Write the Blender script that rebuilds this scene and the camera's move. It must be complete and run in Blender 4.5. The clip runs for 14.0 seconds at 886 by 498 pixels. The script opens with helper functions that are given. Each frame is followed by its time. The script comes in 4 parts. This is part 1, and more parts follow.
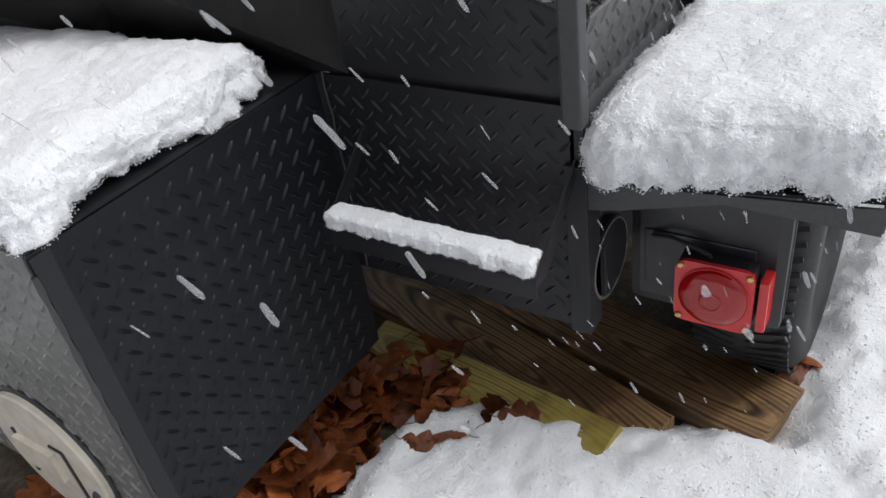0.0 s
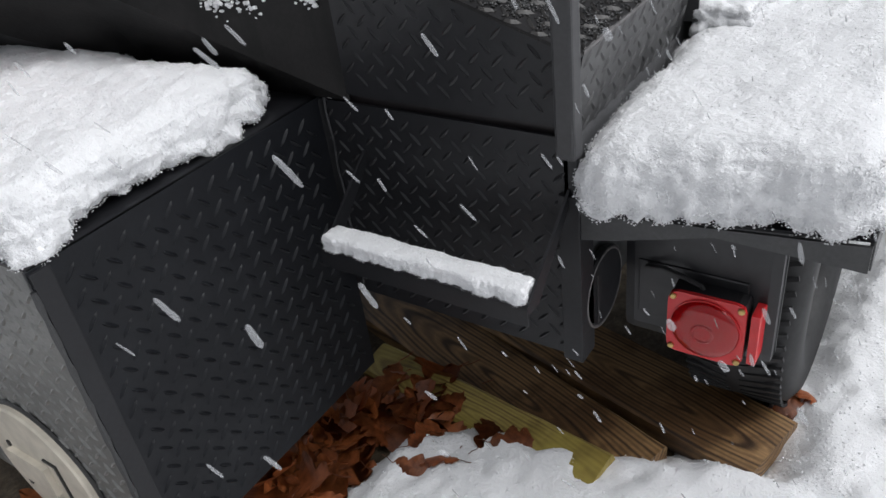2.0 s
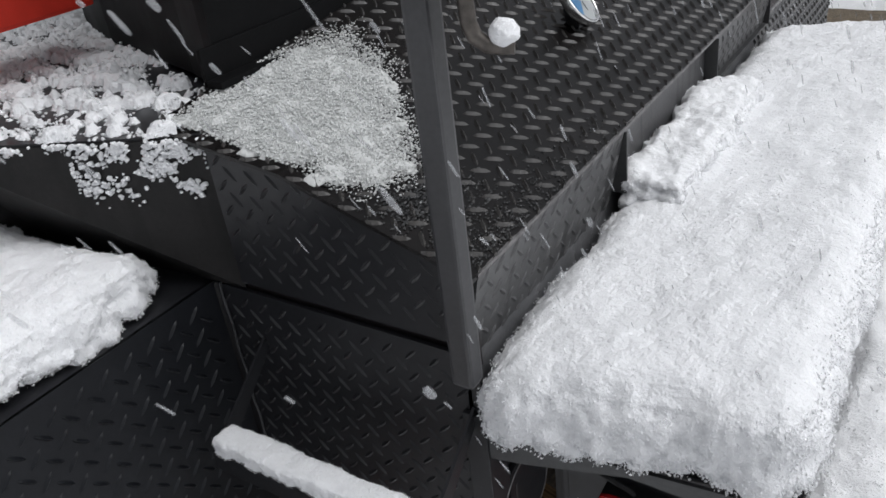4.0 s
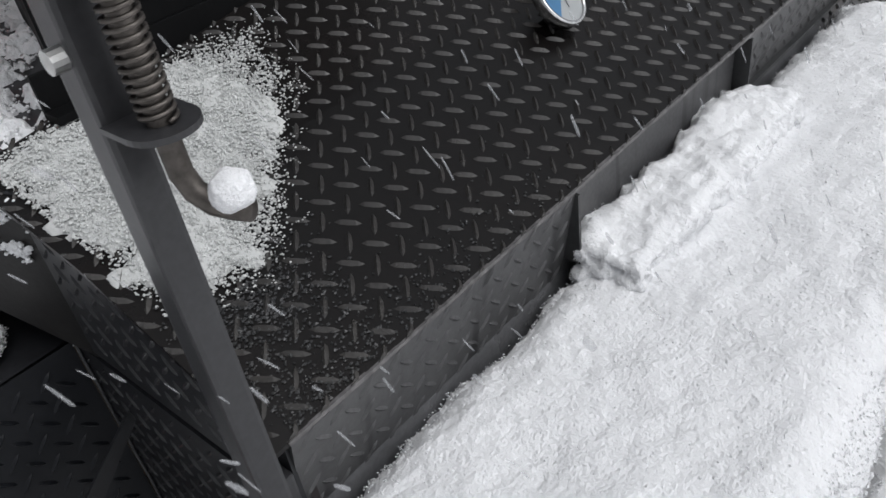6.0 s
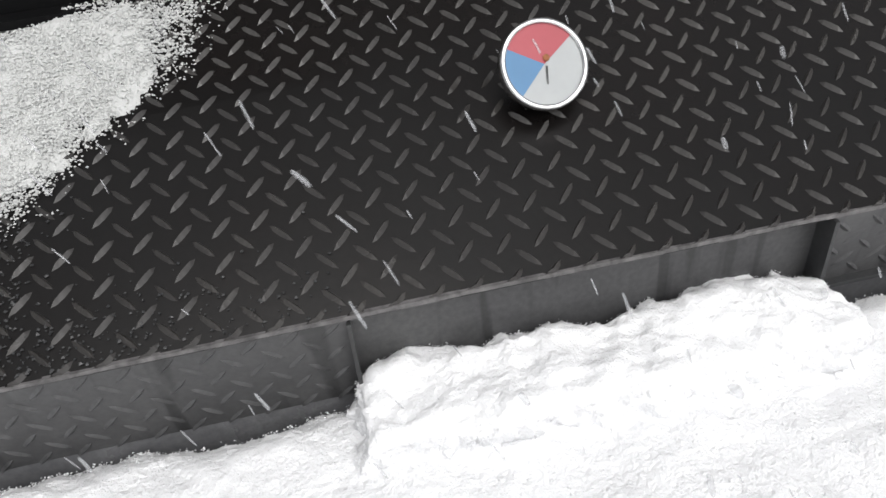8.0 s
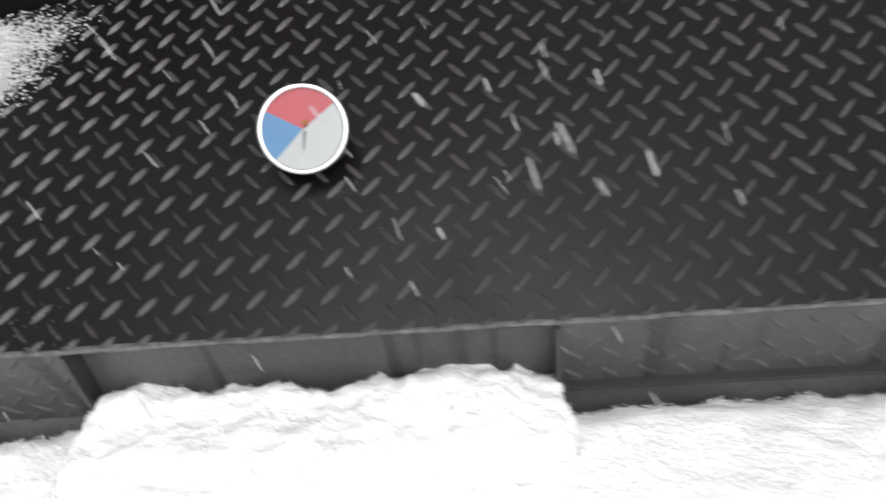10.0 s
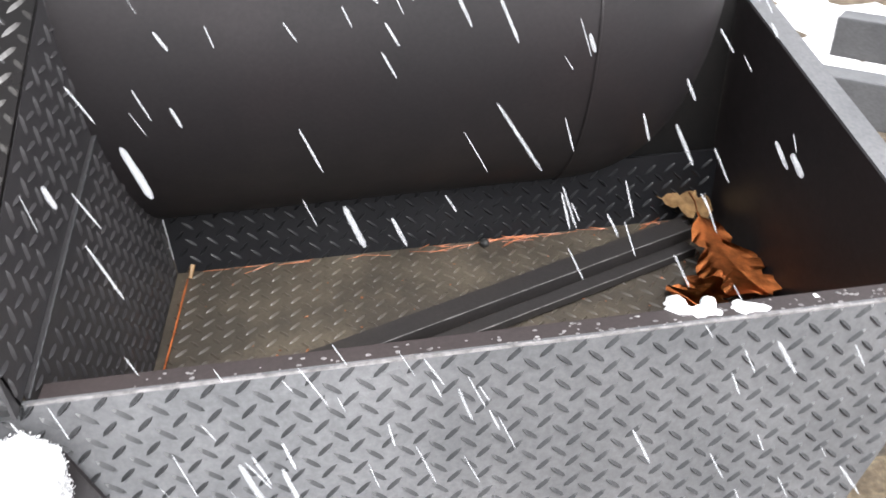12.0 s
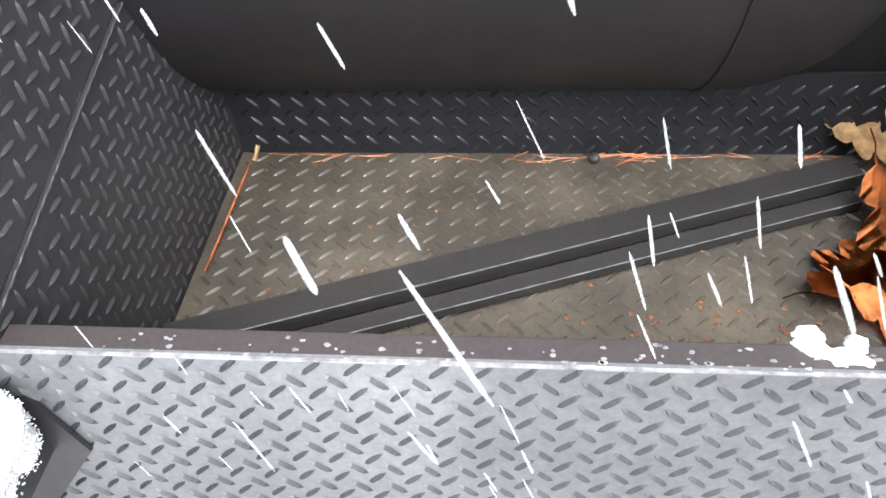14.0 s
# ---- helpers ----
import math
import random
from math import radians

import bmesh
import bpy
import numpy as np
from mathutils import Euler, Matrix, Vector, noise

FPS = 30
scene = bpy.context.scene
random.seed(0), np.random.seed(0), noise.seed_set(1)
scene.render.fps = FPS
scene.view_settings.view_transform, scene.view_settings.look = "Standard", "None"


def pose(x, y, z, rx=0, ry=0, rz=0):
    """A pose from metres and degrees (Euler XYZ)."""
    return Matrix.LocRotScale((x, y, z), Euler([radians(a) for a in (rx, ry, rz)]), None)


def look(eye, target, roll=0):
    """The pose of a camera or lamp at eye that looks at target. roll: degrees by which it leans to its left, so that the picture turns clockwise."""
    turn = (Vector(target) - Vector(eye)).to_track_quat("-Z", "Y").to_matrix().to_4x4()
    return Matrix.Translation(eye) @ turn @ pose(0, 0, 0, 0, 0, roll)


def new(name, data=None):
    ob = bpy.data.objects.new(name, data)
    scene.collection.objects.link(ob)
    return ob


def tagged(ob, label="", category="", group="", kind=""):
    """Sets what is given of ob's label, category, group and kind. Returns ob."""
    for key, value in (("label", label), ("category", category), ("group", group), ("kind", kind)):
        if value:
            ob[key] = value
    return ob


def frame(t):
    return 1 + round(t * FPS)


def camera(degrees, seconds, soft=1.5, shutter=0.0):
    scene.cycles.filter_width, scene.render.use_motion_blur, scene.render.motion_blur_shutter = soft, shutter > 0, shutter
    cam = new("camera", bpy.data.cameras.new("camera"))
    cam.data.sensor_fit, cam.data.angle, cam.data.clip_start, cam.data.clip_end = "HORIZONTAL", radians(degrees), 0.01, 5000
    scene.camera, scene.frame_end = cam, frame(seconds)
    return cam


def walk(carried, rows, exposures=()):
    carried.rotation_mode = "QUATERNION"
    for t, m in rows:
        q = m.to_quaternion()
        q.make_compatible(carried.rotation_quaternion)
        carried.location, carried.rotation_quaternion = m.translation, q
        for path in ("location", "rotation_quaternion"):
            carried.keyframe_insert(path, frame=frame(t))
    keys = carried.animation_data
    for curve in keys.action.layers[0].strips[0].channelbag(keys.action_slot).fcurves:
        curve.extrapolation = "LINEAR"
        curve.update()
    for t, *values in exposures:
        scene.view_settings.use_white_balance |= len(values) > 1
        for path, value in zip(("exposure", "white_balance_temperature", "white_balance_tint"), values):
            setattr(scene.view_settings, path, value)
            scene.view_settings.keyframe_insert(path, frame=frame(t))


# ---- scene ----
cam = camera(58.5, 14.0, 1.5, 0.25)
PATH = [
    (0, (-0.074, 0.081, 1.332), (-1.061, 1.384, 0.18), -9.3),
    (0.5, (-0.07, 0.082, 1.339), (-1.063, 1.404, 0.213), -9.2),
    (1, (-0.064, 0.077, 1.342), (-1.088, 1.389, 0.232), -9.2),
    (1.5, (-0.059, 0.081, 1.345), (-1.093, 1.392, 0.245), -8.6),
    (2, (-0.054, 0.081, 1.341), (-1.067, 1.408, 0.239), -8.0),
    (2.5, (-0.051, 0.083, 1.338), (-1.031, 1.426, 0.226), -7.4),
    (3, (-0.018, 0.107, 1.405), (-1.009, 1.498, 0.364), -7.4),
    (3.5, (-0.026, 0.195, 1.444), (-1.027, 1.615, 0.452), -7.6),
    (4, (-0.047, 0.316, 1.448), (-1.067, 1.716, 0.449), -7.5),
    (4.2, (-0.052, 0.358, 1.458), (-1.072, 1.737, 0.43), -8.0),
    (6.3, (-0.028, 0.767, 1.485), (-1.232, 1.821, 0.285), -8.9),
    (6.5, (-0.034, 0.801, 1.482), (-1.298, 1.793, 0.291), -8.6),
    (7, (-0.048, 0.932, 1.458), (-1.47, 1.708, 0.285), -4.0),
    (7.5, (0.041, 1.231, 1.441), (-1.488, 1.602, 0.206), -5.1),
    (7.7, (0.069, 1.291, 1.455), (-1.463, 1.598, 0.206), -5.3),
    (9.8, (0.028, 1.69, 1.497), (-1.508, 1.469, 0.235), -11.3),
    (10, (0.057, 1.767, 1.504), (-1.475, 1.587, 0.232), -8.3),
    (10.2, (0.127, 1.849, 1.473), (-1.474, 1.817, 0.275), -3.8),
    (10.5, (0.183, 2.059, 1.386), (-1.528, 2.127, 0.351), -5.1),
    (11, (0.197, 2.246, 1.384), (-1.439, 2.715, 0.333), -4.9),
    (11.5, (0.127, 2.478, 1.444), (-1.447, 2.925, 0.294), -5.1),
    (12, (0.156, 2.616, 1.443), (-1.498, 2.795, 0.333), -2.8),
    (12.5, (0.211, 2.753, 1.42), (-1.428, 2.587, 0.286), -2.1),
    (13, (0.096, 2.759, 1.417), (-1.459, 2.573, 0.174), -1.8),
    (13.5, (-0.054, 2.735, 1.419), (-1.493, 2.534, 0.044), -4.4),
    (14, (-0.086, 2.711, 1.41), (-1.485, 2.521, -0.006), -4.6),
]
EXPOSURE = [(0.0, 0.22, 6250, 10), (4.0, 0.08, 6230, 10), (6.5, 0.0, 6250, 10), (7.0, 0.22, 6300, 10), (7.5, 0.42, 6450, 10), (9.8, 0.58, 6450, 10), (10.0, 0.6, 6450, 10), (10.5, 0.22, 6450, 10), (11.0, 0.75, 6400, 10), (11.5, 2.0, 6400, 11),
            (12.0, 1.95, 6350, 11), (12.5, 2.05, 6300, 11), (13.0, 1.22, 6250, 10), (13.5, 1.65, 6150, 9), (14.0, 2.4, 6150, 9)]
walk(cam, [(t, look(eye, target, roll)) for t, eye, target, roll in PATH], EXPOSURE)
SKY, SUN = 0.10, 0.9

# ---- world and light ----
world = bpy.data.worlds.new("winter_sky")
scene.world = world
world.use_nodes = True
wn, wl = world.node_tree.nodes, world.node_tree.links
wn.clear()
sky = wn.new("ShaderNodeTexSky")
sky.sky_type, sky.sun_disc = "NISHITA", False
sky.sun_elevation, sky.sun_rotation, sky.air_density, sky.dust_density = radians(48), radians(70), 1.0, 6.0
grey = wn.new("ShaderNodeHueSaturation")
grey.inputs["Saturation"].default_value = 0.12
back = wn.new("ShaderNodeBackground")
back.inputs["Strength"].default_value = SKY
out = wn.new("ShaderNodeOutputWorld")
wl.new(sky.outputs[0], grey.inputs["Color"])
wl.new(grey.outputs[0], back.inputs[0])
wl.new(back.outputs[0], out.inputs[0])

sun = new("sun", bpy.data.lights.new("sun", "SUN"))
sun.data.energy, sun.data.angle, sun.data.color = SUN, radians(40), (1.0, 0.98, 0.95)
sun.matrix_world = look((0.8, 1.2, 6.0), (-0.5, 1.6, 0.6))


# ---- materials ----
def nodes_of(name):
    m = bpy.data.materials.new(name)
    m.use_nodes = True
    nt = m.node_tree
    return m, nt.nodes, nt.links, nt.nodes["Principled BSDF"]


def noise_node(n, l, scale, detail=5.0, rough=0.6, stretch=None):
    tc = n.new("ShaderNodeTexCoord")
    tex = n.new("ShaderNodeTexNoise")
    tex.inputs["Scale"].default_value, tex.inputs["Detail"].default_value, tex.inputs["Roughness"].default_value = scale, detail, rough
    if stretch:
        mp = n.new("ShaderNodeMapping")
        mp.inputs["Scale"].default_value = stretch
        l.new(tc.outputs["Object"], mp.inputs[0])
        l.new(mp.outputs[0], tex.inputs["Vector"])
    else:
        l.new(tc.outputs["Object"], tex.inputs["Vector"])
    return tex


def ramp_node(n, l, source, stops):
    r = n.new("ShaderNodeValToRGB")
    r.color_ramp.elements[0].position, r.color_ramp.elements[1].position = stops[0][0], stops[-1][0]
    r.color_ramp.elements[0].color, r.color_ramp.elements[1].color = (*stops[0][1], 1), (*stops[-1][1], 1)
    for p, c in stops[1:-1]:
        e = r.color_ramp.elements.new(p)
        e.color = (*c, 1)
    l.new(source, r.inputs[0])
    return r


def mix_colour(n, l, fac, a, b, blend="MIX"):
    m = n.new("ShaderNodeMix")
    m.data_type, m.blend_type = "RGBA", blend
    if isinstance(fac, float):
        m.inputs[0].default_value = fac
    else:
        l.new(fac, m.inputs[0])
    for i, v in ((6, a), (7, b)):
        if isinstance(v, tuple):
            m.inputs[i].default_value = (*v, 1)
        else:
            l.new(v, m.inputs[i])
    return m.outputs[2]


def bumped(n, l, bsdf, source, strength, distance=0.002):
    b = n.new("ShaderNodeBump")
    b.inputs["Strength"].default_value, b.inputs["Distance"].default_value = strength, distance
    l.new(source, b.inputs["Height"])
    l.new(b.outputs[0], bsdf.inputs["Normal"])


def spread(n, l, source, low, high):
    m = n.new("ShaderNodeMapRange")
    m.inputs[1].default_value, m.inputs[2].default_value, m.inputs[3].default_value, m.inputs[4].default_value = 0.3, 0.7, low, high
    l.new(source, m.inputs[0])
    return m.outputs[0]


def painted_steel(name, tone, dirt, dirt_amount=0.5, rough=(0.28, 0.5), drips=False, grit=0.15, spec=0.5):
    m, n, l, b = nodes_of(name)
    big = noise_node(n, l, 5.0, 6.0)
    fine = noise_node(n, l, 160.0, 4.0)
    mask = ramp_node(n, l, big.outputs["Fac"], [(0.42, (0, 0, 0)), (0.72, (dirt_amount,) * 3)])
    col = mix_colour(n, l, mask.outputs[0], tone, dirt)
    speck = ramp_node(n, l, fine.outputs["Fac"], [(0.35, (0.75,) * 3), (0.7, (1.25,) * 3)])
    col = mix_colour(n, l, 0.6, col, speck.outputs[0], "MULTIPLY")
    if drips:
        run = noise_node(n, l, 9.0, 3.0, 0.5, (1.0, 3.2, 0.25))
        wet = ramp_node(n, l, run.outputs["Fac"], [(0.56, (1, 1, 1)), (0.62, (0.45,) * 3)])
        col = mix_colour(n, l, 0.8, col, wet.outputs[0], "MULTIPLY")
    l.new(col, b.inputs["Base Color"])
    l.new(spread(n, l, big.outputs["Fac"], rough[1], rough[0]), b.inputs["Roughness"])
    b.inputs["Specular IOR Level"].default_value = spec
    bumped(n, l, b, fine.outputs["Fac"], grit, 0.001)
    return m


def snow_material(name, tone=(0.85, 0.855, 0.868), strength=0.75):
    m, n, l, b = nodes_of(name)
    lump = noise_node(n, l, 38.0, 4.0, 0.6)
    flake = noise_node(n, l, 150.0, 4.0, 0.65)
    c = ramp_node(n, l, flake.outputs["Fac"], [(0.3, tuple(v * 0.95 for v in tone)), (0.65, tone)])
    l.new(c.outputs[0], b.inputs["Base Color"])
    b.inputs["Roughness"].default_value = 0.9
    b.inputs["Specular IOR Level"].default_value = 0.15
    add = n.new("ShaderNodeMath")
    add.operation = "ADD"
    l.new(lump.outputs["Fac"], add.inputs[0])
    l.new(flake.outputs["Fac"], add.inputs[1])
    bumped(n, l, b, add.outputs[0], strength, 0.006)
    return m


def wood_material(name, dark, light, green=None, scale=14.0):
    m, n, l, b = nodes_of(name)
    tc = n.new("ShaderNodeTexCoord")
    mp = n.new("ShaderNodeMapping")
    mp.inputs["Scale"].default_value = (0.32, 1.0, 1.0)
    mp.inputs["Rotation"].default_value = (0.0, 0.42, 0.10)
    mp.inputs["Location"].default_value = (0.0, 0.012, -0.022)
    l.new(tc.outputs["Object"], mp.inputs[0])
    rings = n.new("ShaderNodeTexWave")
    rings.wave_type, rings.rings_direction = "RINGS", "X"
    rings.inputs["Scale"].default_value, rings.inputs["Distortion"].default_value = scale * 2.2, 5.0
    rings.inputs["Detail"].default_value, rings.inputs["Detail Scale"].default_value, rings.inputs["Detail Roughness"].default_value = 3.0, 0.5, 0.5
    l.new(mp.outputs[0], rings.inputs["Vector"])
    fibre = noise_node(n, l, 30.0, 6.0, 0.7, (0.6, 9.0, 9.0))
    c = ramp_node(n, l, rings.outputs["Fac"], [(0.0, tuple(0.45 * p + 0.55 * q for p, q in zip(light, dark))), (0.35, light), (0.8, tuple(0.7 * p + 0.3 * q for p, q in zip(light, dark))), (1.0, dark)])
    f = ramp_node(n, l, fibre.outputs["Fac"], [(0.3, (0.55,) * 3), (0.7, (1.1,) * 3)])
    col = mix_colour(n, l, 0.8, c.outputs[0], f.outputs[0], "MULTIPLY")
    stain = noise_node(n, l, 6.0, 5.0)
    wet = ramp_node(n, l, stain.outputs["Fac"], [(0.44, (1, 1, 1)), (0.60, (0.30, 0.25, 0.21))])
    col = mix_colour(n, l, 0.85, col, wet.outputs[0], "MULTIPLY")
    if green:
        moss = noise_node(n, l, 4.0, 4.0)
        g = ramp_node(n, l, moss.outputs["Fac"], [(0.42, (0, 0, 0)), (0.6, (0.8,) * 3)])
        col = mix_colour(n, l, g.outputs[0], col, green)
    l.new(col, b.inputs["Base Color"])
    b.inputs["Roughness"].default_value = 0.5
    bumped(n, l, b, fibre.outputs["Fac"], 0.4, 0.002)
    return m


def plain(name, colour, rough=0.5, metal=0.0, vary=0.15, scale=60.0, spec=0.5):
    m, n, l, b = nodes_of(name)
    tex = noise_node(n, l, scale, 5.0)
    lo, hi = tuple(c * (1 - vary) for c in colour), tuple(min(1.0, c * (1 + vary)) for c in colour)
    c = ramp_node(n, l, tex.outputs["Fac"], [(0.3, lo), (0.7, hi)])
    l.new(c.outputs[0], b.inputs["Base Color"])
    b.inputs["Roughness"].default_value, b.inputs["Metallic"].default_value = rough, metal
    b.inputs["Specular IOR Level"].default_value = spec
    bumped(n, l, b, tex.outputs["Fac"], 0.15, 0.001)
    return m


def litter_material(name):
    m, n, l, b = nodes_of(name)
    a = noise_node(n, l, 26.0, 9.0, 0.8)
    f = noise_node(n, l, 130.0, 6.0, 0.8, (1.0, 0.35, 1.0))
    big = noise_node(n, l, 1.7, 3.0)
    c = ramp_node(n, l, a.outputs["Fac"], [(0.28, (0.025, 0.019, 0.014)), (0.45, (0.085, 0.068, 0.048)), (0.6, (0.15, 0.128, 0.096)), (0.78, (0.27, 0.24, 0.19))])
    d = ramp_node(n, l, f.outputs["Fac"], [(0.3, (0.45,) * 3), (0.7, (1.5, 1.4, 1.25))])
    col = mix_colour(n, l, 0.9, c.outputs[0], d.outputs[0], "MULTIPLY")
    e = ramp_node(n, l, big.outputs["Fac"], [(0.3, (0.75, 0.7, 0.62)), (0.7, (1.15, 1.1, 1.0))])
    col = mix_colour(n, l, 1.0, col, e.outputs[0], "MULTIPLY")
    l.new(col, b.inputs["Base Color"])
    b.inputs["Roughness"].default_value = 0.75
    bumped(n, l, b, f.outputs["Fac"], 0.9, 0.008)
    return m


def leaf_material(name, a, c):
    m, n, l, b = nodes_of(name)
    info = n.new("ShaderNodeObjectInfo")
    tex = noise_node(n, l, 40.0, 5.0)
    geo = n.new("ShaderNodeNewGeometry")
    tone = ramp_node(n, l, geo.outputs["Random Per Island"], [(0.0, a), (1.0, c)])
    hue = ramp_node(n, l, info.outputs["Random"], [(0.0, (0.75,) * 3), (1.0, (1.2, 1.15, 1.1))])
    sp = ramp_node(n, l, tex.outputs["Fac"], [(0.35, (0.5, 0.45, 0.4)), (0.62, (1.1,) * 3)])
    col = mix_colour(n, l, 1.0, tone.outputs[0], sp.outputs[0], "MULTIPLY")
    col = mix_colour(n, l, 1.0, col, hue.outputs[0], "MULTIPLY")
    l.new(col, b.inputs["Base Color"])
    b.inputs["Roughness"].default_value = 0.42
    bumped(n, l, b, tex.outputs["Fac"], 0.5, 0.002)
    return m


BLACK = painted_steel("black_tread_steel", (0.0115, 0.0118, 0.0138), (0.018, 0.0185, 0.021), 0.7, (0.32, 0.52), spec=0.36)
FIREM = painted_steel("blue_black_steel", (0.0075, 0.0083, 0.0105), (0.0125, 0.0136, 0.0165), 0.7, (0.36, 0.55), spec=0.26)
COWLM = painted_steel("sooty_cowl_steel", (0.007, 0.0068, 0.0068), (0.017, 0.0155, 0.015), 0.9, (0.4, 0.6), spec=0.24, grit=0.4, drips=True)
IRON = painted_steel("scrap_iron_steel", (0.022, 0.020, 0.020), (0.038, 0.034, 0.031), 0.8, (0.3, 0.5))
LID = painted_steel("lid_tread_steel", (0.0045, 0.0040, 0.0040), (0.011, 0.009, 0.0085), 0.7, (0.22, 0.42), spec=0.26)
GREY = painted_steel("grey_black_steel", (0.032, 0.033, 0.035), (0.05, 0.05, 0.049), 0.8, (0.3, 0.5))
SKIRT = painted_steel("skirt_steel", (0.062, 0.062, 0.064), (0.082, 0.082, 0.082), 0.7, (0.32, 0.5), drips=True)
# Base lightened to paint in the sky's reflection on the side wall.
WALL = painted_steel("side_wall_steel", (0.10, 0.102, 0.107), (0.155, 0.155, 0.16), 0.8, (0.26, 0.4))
# Lug face colours by plate: worn paint, plus painted light where noted.
WORN_OR_SHADED = {
    "black_tread_steel": painted_steel("worn_black_lugs", (0.0125, 0.0128, 0.0145), (0.022, 0.022, 0.024), 0.8, (0.3, 0.45), spec=0.42),
    "blue_black_steel": painted_steel("worn_blue_lugs", (0.0065, 0.0072, 0.0092), (0.011, 0.012, 0.0145), 0.8, (0.36, 0.55), spec=0.26),
    # Lid lugs lightened for worn tops and for painted-in wet sky highlights.
    "lid_tread_steel": painted_steel("worn_glinting_lid_lugs", (0.032, 0.030, 0.029), (0.070, 0.066, 0.062), 0.9, (0.2, 0.36), spec=0.52),
    # Wall lugs are darker than their plate: their shaded sides put into the colour.
    "side_wall_steel": painted_steel("shaded_wall_lugs", (0.026, 0.027, 0.029), (0.055, 0.055, 0.057), 0.8, (0.34, 0.5)),
    "muddy_floor_steel": painted_steel("worn_floor_lugs", (0.045, 0.038, 0.030), (0.115, 0.097, 0.072), 0.9, (0.3, 0.5)),
    "weathered_grey_steel": painted_steel("worn_front_lugs", (0.16, 0.16, 0.155), (0.26, 0.26, 0.25), 0.9, (0.3, 0.5)),
}
ENDM = painted_steel("grey_partition_steel", (0.034, 0.0325, 0.0345), (0.05, 0.047, 0.049), 0.7, (0.3, 0.5))
INNER = painted_steel("inner_steel", (0.016, 0.013, 0.014), (0.026, 0.02, 0.02), 0.6, (0.35, 0.6))
FLOORM = painted_steel("muddy_floor_steel", (0.045, 0.038, 0.03), (0.125, 0.104, 0.077), 0.9, (0.3, 0.6), grit=0.3)
RIMM = painted_steel("brown_rim_steel", (0.032, 0.025, 0.025), (0.046, 0.037, 0.036), 0.6, (0.35, 0.55))
HOODM = painted_steel("hood_steel", (0.0032, 0.0033, 0.0036), (0.006, 0.006, 0.0066), 0.6, (0.5, 0.7), grit=0.06, spec=0.10)
TANKM = painted_steel("tank_steel", (0.0145, 0.0125, 0.0135), (0.025, 0.020, 0.021), 0.6, (0.42, 0.6), grit=0.06, spec=0.40)
FRONT = painted_steel("weathered_grey_steel", (0.13, 0.13, 0.125), (0.19, 0.19, 0.18), 0.9, (0.35, 0.6))
POSTM = painted_steel("post_steel", (0.029, 0.029, 0.0315), (0.042, 0.042, 0.044), 0.6, (0.3, 0.45), grit=0.08)
RUBBER = plain("rubber", (0.016, 0.016, 0.017), 0.6, 0, 0.3, 90)
PLASTIC = plain("black_plastic", (0.018, 0.018, 0.02), 0.38, 0, 0.2, 40)
ZINC = plain("zinc_steel", (0.5, 0.5, 0.49), 0.38, 1.0, 0.3, 50)
OLDZINC = plain("dull_rusty_steel", (0.12, 0.108, 0.098), 0.45, 0.8, 0.45, 60)
CHROME = plain("chrome", (0.75, 0.75, 0.75), 0.2, 1.0, 0.1, 60)
RUST = plain("rust", (0.2, 0.075, 0.03), 0.8, 0.0, 0.5, 80)
EDGE = plain("worn_bare_edge", (0.24, 0.23, 0.23), 0.45, 0.3, 0.5, 70)
SCUFF = plain("scuffed_edge", (0.125, 0.12, 0.12), 0.4, 0.2, 0.5, 90)
BRASS = plain("brass", (0.55, 0.4, 0.16), 0.35, 1.0, 0.15, 80)
CREAM = plain("cream_plastic", (0.62, 0.57, 0.48), 0.5, 0.0, 0.14, 25)
WHITE = plain("dial_white", (0.33, 0.345, 0.35), 0.4, 0.0, 0.05, 30)
DIALRED = plain("dial_red", (0.32, 0.04, 0.055), 0.4, 0.0, 0.05, 30)
DIALBLUE = plain("dial_blue", (0.05, 0.16, 0.31), 0.4, 0.0, 0.05, 30)
DARK = plain("dark_mark", (0.03, 0.03, 0.03), 0.5)
SIGNAL = plain("red_paint", (0.55, 0.035, 0.02), 0.4, 0, 0.1, 20)
SNOW = snow_material("fresh_snow")
# Greyer than fresh snow: thin cover, with the shade on it painted in.
GRAIN = snow_material("grainy_snow", (0.55, 0.557, 0.550), 0.4)
FLAKE = plain("snowflake", (0.60, 0.61, 0.63), 0.9, 0.0, 0.05, 200, 0.1)
FLAKE.node_tree.nodes["Principled BSDF"].inputs["Alpha"].default_value = 0.27
LITTER = litter_material("leaf_litter")
PLANK = wood_material("wet_plank", (0.065, 0.034, 0.015), (0.36, 0.215, 0.095), None, 8.0)
GREYWOOD = wood_material("weathered_wood", (0.075, 0.058, 0.042), (0.27, 0.225, 0.17), None, 18.0)
MOSSY = wood_material("mossy_plank", (0.24, 0.16, 0.05), (0.56, 0.44, 0.13), (0.42, 0.34, 0.07), 10.0)
LEAF = leaf_material("oak_leaf_brown", (0.2, 0.055, 0.02), (0.46, 0.15, 0.05))
RUSSET = leaf_material("oak_leaf_russet", (0.36, 0.10, 0.03), (0.55, 0.19, 0.06))
ORANGE = leaf_material("oak_leaf_orange", (0.62, 0.21, 0.065), (0.72, 0.26, 0.085))
TAN = leaf_material("dry_leaf_tan", (0.36, 0.23, 0.11), (0.5, 0.33, 0.16))


